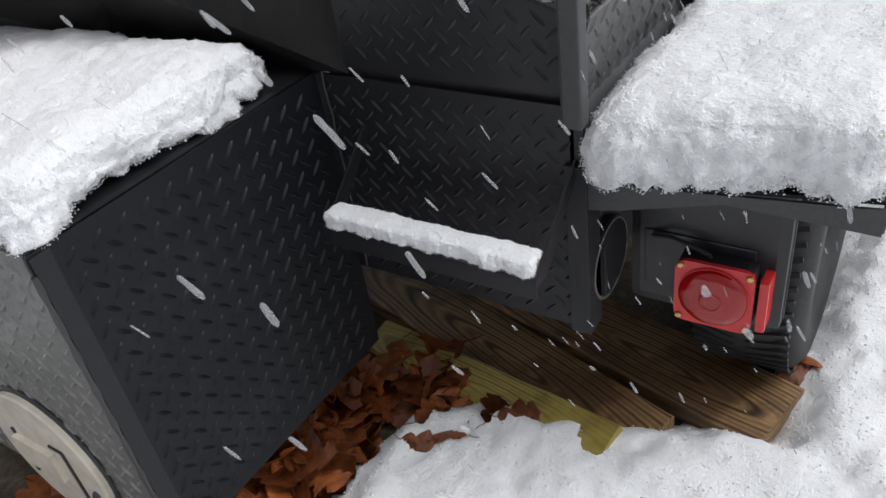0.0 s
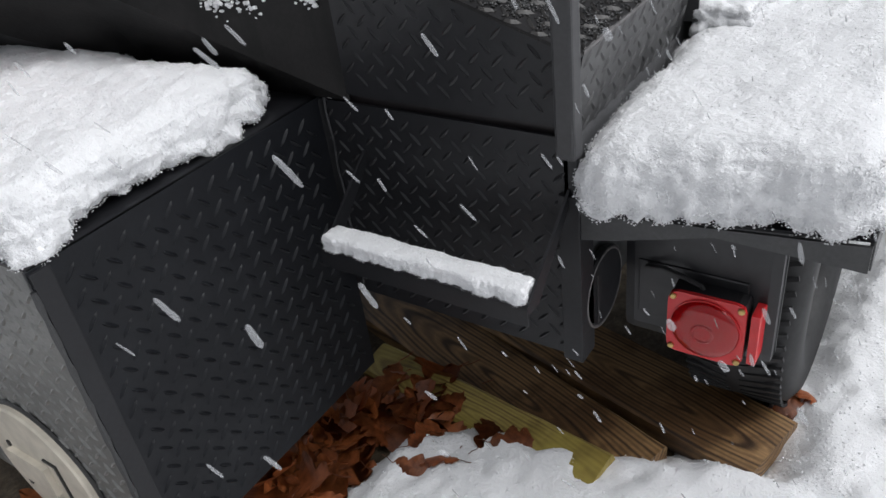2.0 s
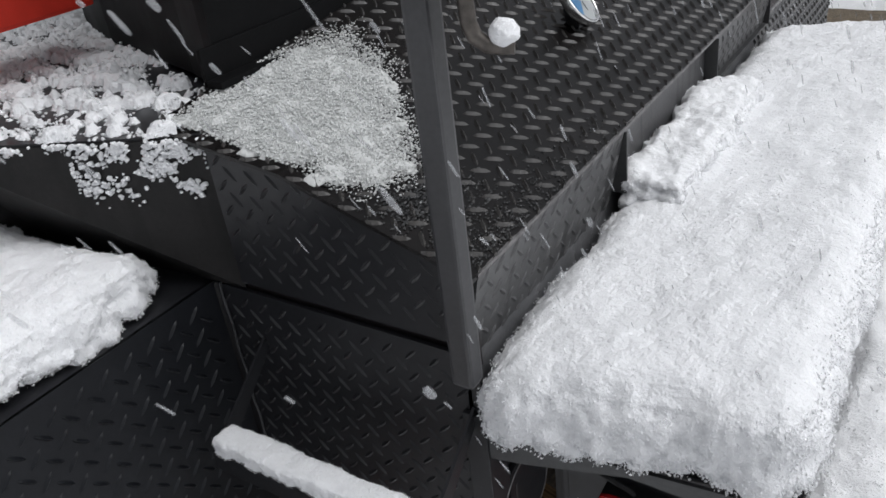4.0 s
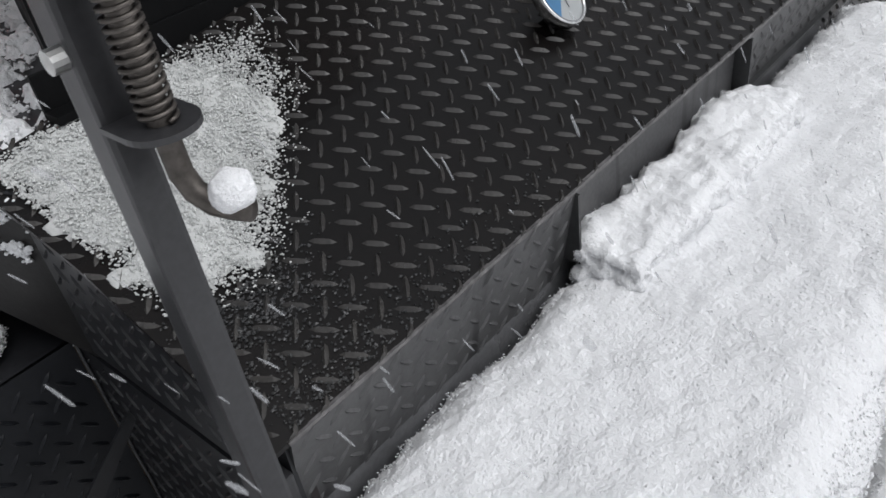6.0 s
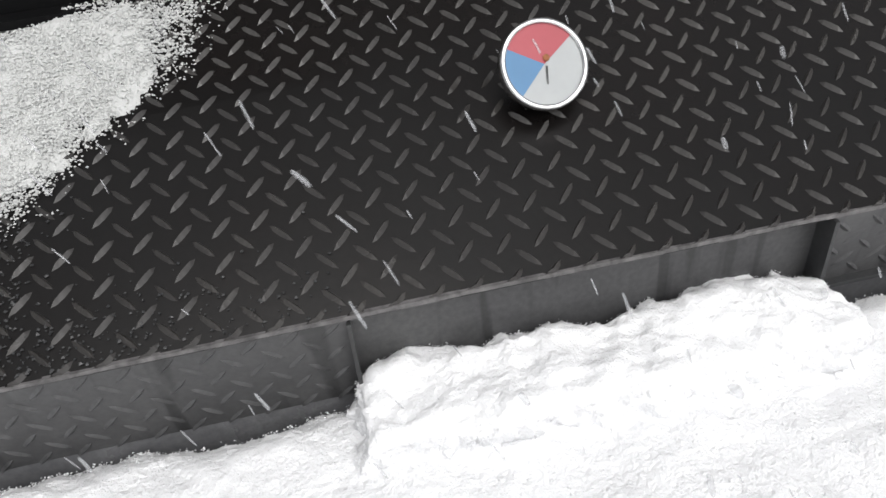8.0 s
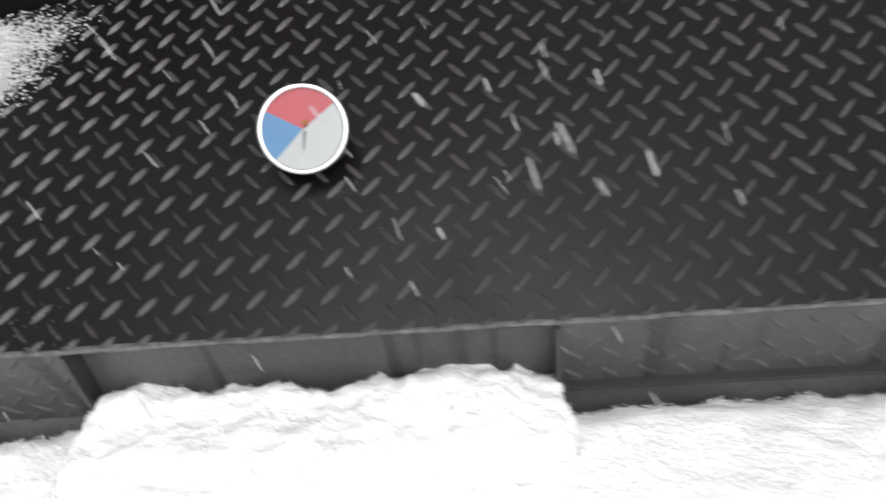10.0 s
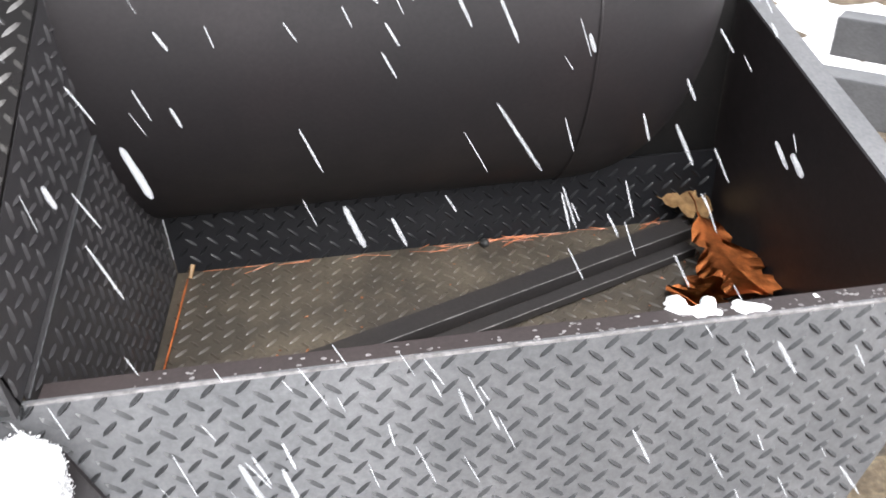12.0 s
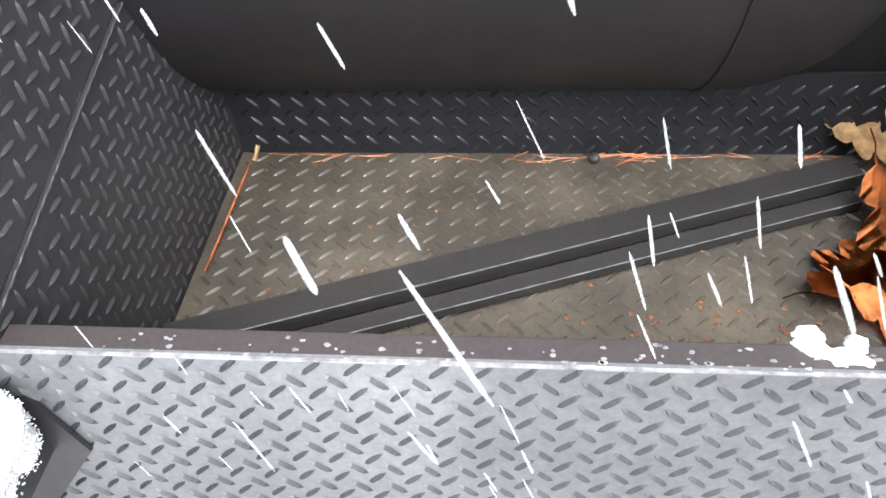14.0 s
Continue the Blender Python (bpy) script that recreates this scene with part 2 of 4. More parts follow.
def lens_material():
    m, n, l, b = nodes_of("red_lens")
    tex = noise_node(n, l, 400.0, 2.0)
    b.inputs["Base Color"].default_value = (0.7, 0.006, 0.012, 1)
    b.inputs["Roughness"].default_value = 0.12
    b.inputs["Transmission Weight"].default_value = 0.7
    b.inputs["Coat Weight"].default_value = 0.25
    bumped(n, l, b, tex.outputs["Fac"], 0.15, 0.001)
    return m


LENS = lens_material()
REDCASE = plain("red_lens_rim", (0.62, 0.03, 0.035), 0.25, 0, 0.08, 30)


# ---- mesh helpers ----
def thing(name, label, category, place=(0, 0, 0), group="", kind=""):
    ob = new(name)
    ob.empty_display_size = 0.05
    ob.location = place
    return tagged(ob, label, category, group, kind)


def mesh_object(name, data, material, smooth=False):
    me = bpy.data.meshes.new(name)
    if isinstance(data, bmesh.types.BMesh):
        bmesh.ops.recalc_face_normals(data, faces=data.faces)
        data.to_mesh(me)
        data.free()
    else:
        me.from_pydata(data[0], [], data[1])
        me.update()
    me.materials.append(material)
    if isinstance(data, tuple) and len(data) == 3:
        me.materials.append(WORN_OR_SHADED.get(material.name, material))
        me.polygons.foreach_set("material_index", [0] * data[2] + [1] * (len(data[1]) - data[2]))
    if smooth:
        me.polygons.foreach_set("use_smooth", [True] * len(me.polygons))
    return new(name, me)


def part(name, data, material, parent, label="", smooth=False):
    ob = mesh_object(name, data, material, smooth)
    ob.parent = parent
    if parent.parent is None:
        ob.matrix_parent_inverse = Matrix.Translation(-Vector(parent.location))
    return tagged(ob, label)


def whole(name, data, material, label, category, group="", kind="", smooth=False):
    return tagged(mesh_object(name, data, material, smooth), label, category, group, kind)


def add_box(bm, x0, x1, y0, y1, z0, z1, bevel=0.0, m=None):
    r = bmesh.ops.create_cube(bm, size=1)
    vs = r["verts"]
    for v in vs:
        v.co = Vector((x0 + (v.co.x + 0.5) * (x1 - x0), y0 + (v.co.y + 0.5) * (y1 - y0), z0 + (v.co.z + 0.5) * (z1 - z0)))
    if bevel:
        es = list({e for v in vs for e in v.link_edges})
        r = bmesh.ops.bevel(bm, geom=es, offset=bevel, segments=2, affect="EDGES", profile=0.7)
        vs = list({v for f in r["faces"] for v in f.verts} | {v for v in vs if v.is_valid})
    if m is not None:
        bmesh.ops.transform(bm, matrix=m, verts=vs)
    return vs


def box(x0, x1, y0, y1, z0, z1, bevel=0.0, m=None):
    bm = bmesh.new()
    add_box(bm, x0, x1, y0, y1, z0, z1, bevel, m)
    return bm


def add_tube(bm, pts, radius, sides=10, caps=True):
    """A round bar through points; radius may be a list."""
    rings = []
    pts = [Vector(p) for p in pts]
    up = Vector((0.13, 0.31, 0.94))
    for i, p in enumerate(pts):
        d = (pts[min(i + 1, len(pts) - 1)] - pts[max(i - 1, 0)]).normalized()
        a = d.cross(up)
        if a.length < 0.05:
            a = d.cross(Vector((1, 0, 0)))
        a.normalize()
        c = d.cross(a)
        r = radius[i] if isinstance(radius, (list, tuple)) else radius
        rings.append([bm.verts.new(p + r * (math.cos(t) * a + math.sin(t) * c)) for t in (2 * math.pi * k / sides for k in range(sides))])
        up = -c if c.dot(up) < 0 else c
    for r0, r1 in zip(rings, rings[1:]):
        for k in range(sides):
            bm.faces.new((r0[k], r0[(k + 1) % sides], r1[(k + 1) % sides], r1[k]))
    if caps:
        bm.faces.new(rings[0][::-1])
        bm.faces.new(rings[-1])


def tube(pts, radius, sides=10):
    bm = bmesh.new()
    add_tube(bm, pts, radius, sides)
    return bm


def prism(outline, depth, m):
    """A flat outline in its own plane, extruded by depth along its z, at the pose m."""
    bm = bmesh.new()
    lo = [bm.verts.new(m @ Vector((x, y, 0))) for x, y in outline]
    hi = [bm.verts.new(m @ Vector((x, y, depth))) for x, y in outline]
    bm.faces.new(lo[::-1])
    bm.faces.new(hi)
    for i in range(len(lo)):
        j = (i + 1) % len(lo)
        bm.faces.new((lo[i], lo[j], hi[j], hi[i]))
    return bm


def inside(poly, x, y, gap):
    """Whether a point lies in a convex outline (anticlockwise), at least gap from its edges."""
    for (ax, ay), (bx, by) in zip(poly, poly[1:] + poly[:1]):
        dx, dy = bx - ax, by - ay
        if ((y - ay) * dx - (x - ax) * dy) / math.hypot(dx, dy) < gap:
            return False
    return True


LUG, LUGW, LUGH, PITCH = 0.0278, 0.0064, 0.0032, 0.02515


def tread(poly, m, thick=0.005, turn=45.0, pitch=PITCH, gap=0.010, height=LUGH, skip=None):
    """Tread plate: a slab on the outline poly in the plane of m, its face up local z, with raised lugs in two crossing directions."""
    verts = [m @ Vector((x, y, 0)) for x, y in poly] + [m @ Vector((x, y, -thick)) for x, y in poly]
    k = len(poly)
    faces = [tuple(range(k)), tuple(range(2 * k - 1, k - 1, -1))]
    faces += [(i, k + i, k + (i + 1) % k, (i + 1) % k) for i in range(k)]
    xs, ys = [p[0] for p in poly], [p[1] for p in poly]
    cx, cy, span = sum(xs) / k, sum(ys) / k, int(max(max(xs) - min(xs), max(ys) - min(ys)) / pitch) + 2
    ca, sa = math.cos(radians(turn)), math.sin(radians(turn))
    f = LUG * pitch / PITCH / 2
    w, h = LUGW * pitch / PITCH / 2, height
    lugs = []
    base = [(-f, 0), (-f * 0.6, -w * 0.8), (0, -w), (f * 0.6, -w * 0.8), (f, 0), (f * 0.6, w * 0.8), (0, w), (-f * 0.6, w * 0.8)]
    ridge = [(-f * 0.55, 0, h * 0.9), (0, 0, h), (f * 0.55, 0, h * 0.9)]
    for i in range(-span, span + 1):
        for j in range(-span, span + 1):
            u, v = i * pitch, j * pitch
            x, y = cx + ca * u - sa * v, cy + sa * u + ca * v
            if not inside(poly, x, y, gap) or (skip and skip(x, y)):
                continue
            lc, ls = (ca, sa) if (i + j) % 2 else (-sa, ca)
            o = len(verts)
            verts += [m @ Vector((x + lc * a - ls * b, y + ls * a + lc * b, 0.0001)) for a, b in base]
            verts += [m @ Vector((x + lc * a - ls * b, y + ls * a + lc * b, c)) for a, b, c in ridge]
            p, q, r = o + 8, o + 9, o + 10
            lugs += [(o, o + 1, p), (o + 1, o + 2, q, p), (o + 2, o + 3, r, q), (o + 3, o + 4, r), (o + 4, o + 5, r), (o + 5, o + 6, q, r), (o + 6, o + 7, p, q), (o + 7, o, p)]
    return verts, faces + lugs, len(faces)


def plane(origin, u, v):
    """A frame with local x along u, local y along v."""
    u, v = Vector(u).normalized(), Vector(v)
    n = u.cross(v).normalized()
    v = n.cross(u)
    m = Matrix((u, v, n)).transposed().to_4x4()
    m.translation = origin
    return m


def wobble(x, y, z=0.0, scale=1.0, octaves=3):
    return noise.fractal(Vector((x, y, z)) * scale, 1.0, 2.0, octaves)


def snow_sheet(inset, x0, x1, y0, y1, thick, base, cell=0.008, rim=0.05, rough=0.006, ragged=0.012, seed=0.0):
    """Snow lying on a support: inset(x, y) is the distance inside its outline, base(x, y) the support's height."""
    nx, ny = int((x1 - x0) / cell) + 1, int((y1 - y0) / cell) + 1
    verts, heights = [], []
    for j in range(ny + 1):
        for i in range(nx + 1):
            x, y = x0 + (x1 - x0) * i / nx, y0 + (y1 - y0) * j / ny
            d = inset(x, y) + ragged * wobble(x, y, seed, 22.0, 4)
            t = max(0.0, min(1.0, d / rim))
            h = thick * math.sqrt(1 - (1 - t) ** 2) if d > 0 else -1.0
            if h > 0:
                h *= 1 + 0.16 * wobble(x, y, seed + 3, 7.0)
                h += rough * wobble(x, y, seed + 7, 45.0, 4) * t
                h = max(h, 0.001)
            dx = rough * 1.2 * wobble(x, y, seed + 11, 50.0) * (1 if h > 0 else 0)
            dy = rough * 1.2 * wobble(x, y, seed + 17, 50.0) * (1 if h > 0 else 0)
            heights.append(h)
            verts.append((x + dx, y + dy, base(x, y) + (h if h > 0 else -0.002)))
    faces = []
    for j in range(ny):
        for i in range(nx):
            a = j * (nx + 1) + i
            q = (a, a + 1, a + nx + 2, a + nx + 1)
            if any(heights[k] > 0 for k in q):
                faces.append(q)
    used = sorted({k for f in faces for k in f})
    at = {k: i for i, k in enumerate(used)}
    return [verts[k] for k in used], [tuple(at[k] for k in f) for f in faces]


def rect_inset(x0, x1, y0, y1):
    return lambda x, y: min(x - x0, x1 - x, y - y0, y1 - y)


CLUMP = [(1, 0, 0), (-1, 0, 0), (0, 1, 0), (0, -1, 0), (0, 0, 1), (0, 0, -1)]
CLUMPF = [(0, 2, 4), (2, 1, 4), (1, 3, 4), (3, 0, 4), (2, 0, 5), (1, 2, 5), (3, 1, 5), (0, 3, 5)]


GOLD = 1.618
BALL = [(x / 1.9, y / 1.9, z / 1.9) for x, y, z in ((-1, GOLD, 0), (1, GOLD, 0), (-1, -GOLD, 0), (1, -GOLD, 0), (0, -1, GOLD), (0, 1, GOLD), (0, -1, -GOLD), (0, 1, -GOLD), (GOLD, 0, -1), (GOLD, 0, 1), (-GOLD, 0, -1), (-GOLD, 0, 1))]
BALLF = [(0, 11, 5), (0, 5, 1), (0, 1, 7), (0, 7, 10), (0, 10, 11), (1, 5, 9), (5, 11, 4), (11, 10, 2), (10, 7, 6), (7, 1, 8), (3, 9, 4), (3, 4, 2), (3, 2, 6), (3, 6, 8), (3, 8, 9), (4, 9, 5), (2, 4, 11), (6, 2, 10), (8, 6, 7), (9, 8, 1)]


def crumbs(places, rng, full=False):
    """Many small uneven grains of snow: places holds (x, y, z, size)."""
    verts, faces = [], []
    for x, y, z, s in places:
        o = len(verts)
        a = rng.uniform(0, 6.3)
        for cx, cy, cz in BALL if full else CLUMP:
            k = s * (rng.uniform(0.65, 1.25) if full else rng.uniform(0.4, 1.55))
            verts.append((x + k * (cx * math.cos(a) - cy * math.sin(a)), y + k * (cx * math.sin(a) + cy * math.cos(a)), z + 0.8 * k * cz))
        faces += [tuple(o + i for i in f) for f in (BALLF if full else CLUMPF)]
    return verts, faces


def blob_clump(x, y, z, r, rng, flat=0.65, knob=0.3):
    """One rounded, knobbly lump of snow."""
    bm = bmesh.new()
    bmesh.ops.create_icosphere(bm, subdivisions=3 if knob < 0.2 else 2, radius=r)
    s = rng.uniform(0, 50)
    for v in bm.verts:
        n = v.co.normalized()
        v.co *= 1 + knob * wobble(n.x + s, n.y, n.z, 1.6 if knob < 0.4 else 2.6, 4)
        v.co.z *= flat
        v.co += Vector((x, y, z))
    return bm


# ---- ground ----
GROUND = 0.15


def ground_height(x, y):
    far = max(0.0, math.hypot(x + 0.6, y - 1.8) - 4.0)
    return GROUND + 0.012 * wobble(x, y, 0, 2.5) - 0.004 * far


def ground_data(extent_steps, height):
    verts = [(x, y, height(x, y)) for y in extent_steps for x in extent_steps]
    k = len(extent_steps)
    faces = [(j * k + i, j * k + i + 1, (j + 1) * k + i + 1, (j + 1) * k + i) for j in range(k - 1) for i in range(k - 1)]
    return verts, faces


steps = [-300, -120, -50, -22, -12, -8, -6] + [-5 + 0.1 * i for i in range(111)] + [7, 9, 14, 25, 60, 150, 300]
whole("ground", ground_data(steps, ground_height), LITTER, "brown leaf litter and wet gravel on the ground", "ground", kind="structure", smooth=True)


def snow_depth(x, y):
    """Depth of the lying snow: none beneath the trailer nor beside its front box."""
    lit = max(min(x + 0.865, 0.95 + 0.30 * (x + 0.87) - y), min(x + 0.225, 3.0), -1.9 - x, -0.05 - y)
    front = 1 - math.hypot((x + 1.2) / 3.8, (y - 5.4) / 3.0)
    if front > 0:
        lit = min(max(lit, y - 5.2), 0.6 * (wobble(x, y, 8, 2.6, 4) - 0.42 + 0.42 * max(0.0, min(1.0, (y - 3.9) / 0.9))) + 0.25 * max(0.0, 0.35 - front))
    lit += 0.035 * wobble(x, y, 5, 6.0, 4)
    return 0.075 * max(-1.0, min(1.0, lit / 0.10)), lit


def snow_ground(x, y):
    d, lit = snow_depth(x, y)
    rough = 0.014 * wobble(x, y, 9, 9.0, 4) + 0.006 * wobble(x, y, 2, 38.0, 3) if -2.0 < x < 0.4 and -1.0 < y < 2.9 else 0.0
    return ground_height(x, y) + d + (rough if lit > 0 else rough * 0.6)


near = [-1.9 + 0.0125 * i for i in range(176)]
neary = [-0.9 + 0.0125 * i for i in range(300)]
sx = [-300, -100, -40, -18, -10, -7] + [-5.5 + 0.1 * i for i in range(36)] + near + [0.45, 0.7, 1.0, 1.4, 2, 3, 4, 6, 9, 14, 30, 80, 300]
sy = [-300, -100, -40, -18, -9, -6, -4, -3, -2.2, -1.6, -1.2] + neary + [2.9 + 0.06 * i for i in range(60)] + [6.6, 6.8, 7.0, 7.3, 7.6, 8.0, 8.5, 9, 14, 30, 80, 300]
sv = [(x, y, snow_ground(x, y)) for y in sy for x in sx]
sf = [(j * len(sx) + i, j * len(sx) + i + 1, (j + 1) * len(sx) + i + 1, (j + 1) * len(sx) + i) for j in range(len(sy) - 1) for i in range(len(sx) - 1)]
whole("ground_snow", (sv, sf), SNOW, "fresh white snow lying on the ground round the trailer", "snow", kind="stuff", smooth=True)

rng = random.Random(61)
places = []
while len(places) < 16000:
    x, y = rng.uniform(-0.95, 0.25), rng.uniform(-0.3, 2.0)
    d, lit = snow_depth(x, y)
    if lit < 0.0 or rng.random() > (1.0 if lit < 0.06 else 0.45):
        continue
    places.append((x, y, snow_ground(x, y), rng.uniform(0.001, 0.0026)))
whole("snow_crumbs", crumbs(places, rng), SNOW, "loose crumbs of fresh snow on the snow cover", "snow", kind="stuff", smooth=True)

# ---- trailer body: side wall, floor, rear panel, fender ----
LIDX, WALLX, REAR, LIDEND, BAYEND = -0.44, -0.465, 0.91, 2.256, 3.27
EDGEZ, RIMZ, WALLBOT, FLOORZ = 1.0, 0.895, 0.556, 0.63
LIDIN, RIMSLOPE = -0.905, 0.235


def lid_z(x, y=1.2):
    """Height of the lid: steeper towards its front end, flattening near the rear inner corner."""
    t = LIDX - x
    return EDGEZ + (0.345 + 0.096 * (y - REAR)) * t - 0.18 * max(0.0, t - 0.25) * max(0.0, 1.0 - (y - REAR) / 0.5)


def rim_z(x):
    return RIMZ + RIMSLOPE * (WALLX - x)


trailer = thing("barbecue_trailer", "black welded tread-plate barbecue trailer with snow on it", "trailer", (-0.8, 2.0, GROUND))

# side wall, outer face towards +x
m = plane((WALLX, REAR, 0), (0, 1, 0), (0, 0, 1))
L = BAYEND - REAR
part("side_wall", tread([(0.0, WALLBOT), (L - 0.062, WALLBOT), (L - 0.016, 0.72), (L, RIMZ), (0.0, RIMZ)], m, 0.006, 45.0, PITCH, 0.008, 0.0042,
                        skip=lambda x, y: x < 1.26), WALL, trailer, "wet tread-plate side wall, sky reflection painted in as light grey")
rim = part("rim_flange", box(-0.495, WALLX - 0.001, LIDEND + 0.012, BAYEND - 0.004, RIMZ - 0.006, RIMZ - 0.0005, 0.0015), RIMM, trailer, "dark brown inner rim flange")
bm = bmesh.new()
rng = random.Random(4)
y = LIDEND + 0.004
while y < BAYEND - 0.02:
    s = rng.uniform(0.02, 0.06)
    add_box(bm, WALLX - rng.uniform(0.0015, 0.0035), WALLX + 0.001, y, min(y + s, BAYEND - 0.005), RIMZ - rng.uniform(0.001, 0.002), RIMZ + rng.uniform(0.0004, 0.001))
    y += s
part("worn_edge", bm, EDGE, trailer, "bare worn steel edge along the rim")
bm = bmesh.new()
for k in range(150):
    y = LIDEND + 0.02 + (BAYEND - LIDEND - 0.05) * rng.random() ** 0.6
    x = -0.494 + 0.026 * rng.random() ** 0.7
    w = rng.uniform(0.0006, 0.0022)
    lo = [(x + w * rng.uniform(0.6, 1.4) * math.cos(a), y + 1.5 * w * rng.uniform(0.6, 1.4) * math.sin(a)) for a in (0.3, 1.3, 2.4, 3.5, 4.4, 5.5)]
    ring = [bm.verts.new((px, py, RIMZ - 0.0004)) for px, py in lo]
    top = [bm.verts.new((px, py, RIMZ + 0.0002)) for px, py in lo]
    bm.faces.new(top)
    for a in range(6):
        bm.faces.new((ring[a], ring[(a + 1) % 6], top[(a + 1) % 6], top[a]))
tagged(part("paint_chips", bm, EDGE, rim), "pale chips where the paint has flaked off", kind="stuff")
part("bay_floor", tread([(-1.07, LIDEND + 0.008), (-0.472, LIDEND + 0.008), (-0.472, BAYEND - 0.006), (-1.07, BAYEND - 0.006)], pose(0, 0, FLOORZ), 0.006, 45.0, gap=0.012), FLOORM, trailer,
     "muddy brown tread-plate floor of the open box")
part("back_plate", tread([(0, FLOORZ - 0.02), (BAYEND - LIDEND - 0.014, FLOORZ - 0.02), (BAYEND - LIDEND - 0.014, 0.772), (0, 0.772)], plane((-1.07, LIDEND + 0.008, 0), (0, 1, 0), (0, 0, 1)), 0.006, 45.0, gap=0.012),
     BLACK, trailer, "dark tread-plate upstand behind the floor")
part("partition", tread([(0.478, FLOORZ - 0.02), (1.08, FLOORZ - 0.02), (1.08, rim_z(-1.08)), (0.478, rim_z(-0.478))], plane((0, LIDEND + 0.004, 0), (-1, 0, 0), (0, 0, 1)), 0.006, 0.0, gap=0.012),
     ENDM, trailer, "dark tread-plate partition at the end of the open box")
bm = tube([(-0.472 - 0.41 * i / 60, LIDEND + 0.005, rim_z(-0.472 - 0.41 * i / 60) + 0.0008 * math.sin(i * 2.1)) for i in range(61)], [0.0015 + 0.0004 * math.sin(i * 3.3) for i in range(61)], 6)
part("weld_seam", bm, GREY, trailer, "grey weld bead")
part("bulkhead", box(-1.102, -1.092, LIDEND + 0.008, BAYEND - 0.007, 0.70, 1.20), COWLM, trailer, "plain dark bulkhead behind the upstand")
# end wall, sloping top with a pale flange
endpoly = [(0.472, 0.72), (0.52, 0.62), (1.75, 0.62), (1.75, rim_z(-1.75) + 0.02), (0.468, RIMZ)]
part("end_wall", prism(endpoly, 0.006, plane((0, BAYEND - 0.005, 0), (-1, 0, 0), (0, 0, 1))), INNER, trailer, "plain dark brown end wall of the box")
bm = prism([(0.463, -0.003), (1.75, (rim_z(-1.75) + 0.02 - RIMZ) * 1.0 - 0.003), (1.75, (rim_z(-1.75) + 0.02 - RIMZ) + 0.003), (0.463, 0.003)], 0.035, plane((0, BAYEND - 0.004, RIMZ), (-1, 0, 0), (0, 0, 1)))
part("end_flange", bm, WALL, trailer, "grey top flange of the end wall")

# rear panel below the seam, and the recess behind the seam
m = plane((0, REAR, 0), (1, 0, 0), (0, 0, 1))
part("rear_panel", tread([(-0.896, 0.515), (-0.452, 0.515), (-0.452, 0.882), (-0.896, 0.882)], m, 0.006, 45.0, gap=0.012, height=0.0026), BLACK, trailer, "black tread-plate rear panel")
part("seam_backing", box(-0.87, -0.458, REAR + 0.012, REAR + 0.02, 0.86, 0.93), INNER, trailer, "dark gap behind the rear seam")
bm = box(-0.478, -0.446, REAR - 0.008, REAR - 0.0005, 0.512, 0.80, 0.0015)
add_box(bm, -0.452, -0.446, REAR - 0.002, REAR + 0.035, 0.512, 0.80, 0.0015)
part("corner_angle", bm, BLACK, trailer, "black steel angle up the rear corner")
part("left_edge_bead", tube([(-0.872 + 0.002 * math.sin(i * 1.7), REAR - 0.003, 0.52 + 0.0245 * i) for i in range(16)], 0.003, 6), BLACK, trailer, "grey weld bead")
# folding ledge with its stays
ledge = part("ledge", box(-0.815, -0.462, 0.775, 0.812, 0.700, 0.704, 0.001), BLACK, trailer, "narrow black steel ledge")
bm = box(-0.815, -0.462, 0.775, 0.779, 0.672, 0.703, 0.001)
part("ledge_lip", bm, BLACK, ledge)
for x in (-0.812, -0.466):
    part("stay", prism([(0.0, 0.0), (0.03, 0.0), (0.135, 0.10), (0.132, 0.118), (0.0, 0.012)], 0.004, plane((x, 0.776, 0.69), (0, 1, 0), (0, 0, 1))), BLACK, ledge, "thin black steel stay")

# fender


def fender_z(x):
    return 0.782 + 0.10 * (x + 0.458)


def slab(quad, down):
    """A plate on four corner points, thickened downwards."""
    bm = bmesh.new()
    q = [bm.verts.new(c) for c in quad] + [bm.verts.new((c[0], c[1], c[2] - down)) for c in quad]
    for f in ((0, 1, 2, 3), (7, 6, 5, 4), (0, 4, 5, 1), (1, 5, 6, 2), (2, 6, 7, 3), (3, 7, 4, 0)):
        bm.faces.new([q[i] for i in f])
    return bm


part("fender_top", slab([(-0.458, 0.905, fender_z(-0.458)), (-0.10, 0.915, fender_z(-0.10)), (-0.10, 2.262, fender_z(-0.10)), (-0.458, 2.262, fender_z(-0.458))], 0.004), BLACK, trailer, "flat black steel fender")
part("fender_rear_flange", prism([(-0.456, 0.733), (-0.40, 0.745), (-0.27, 0.783), (-0.10, 0.778), (-0.10, fender_z(-0.10) - 0.005), (-0.456, fender_z(-0.456) - 0.005)], 0.005, plane((0, 0.910, 0), (1, 0, 0), (0, 0, 1))), GREY, trailer, "bent black steel flange on the fender's rear edge")
part("fender_side_lip", box(-0.104, -0.098, 0.916, 2.262, 0.775, 0.817, 0.0015), GREY, trailer, "black steel lip along the fender")
part("fender_front_flange", box(-0.457, -0.105, 2.258, 2.262, 0.745, 0.783), GREY, trailer, "black steel flange on the fender's front edge")
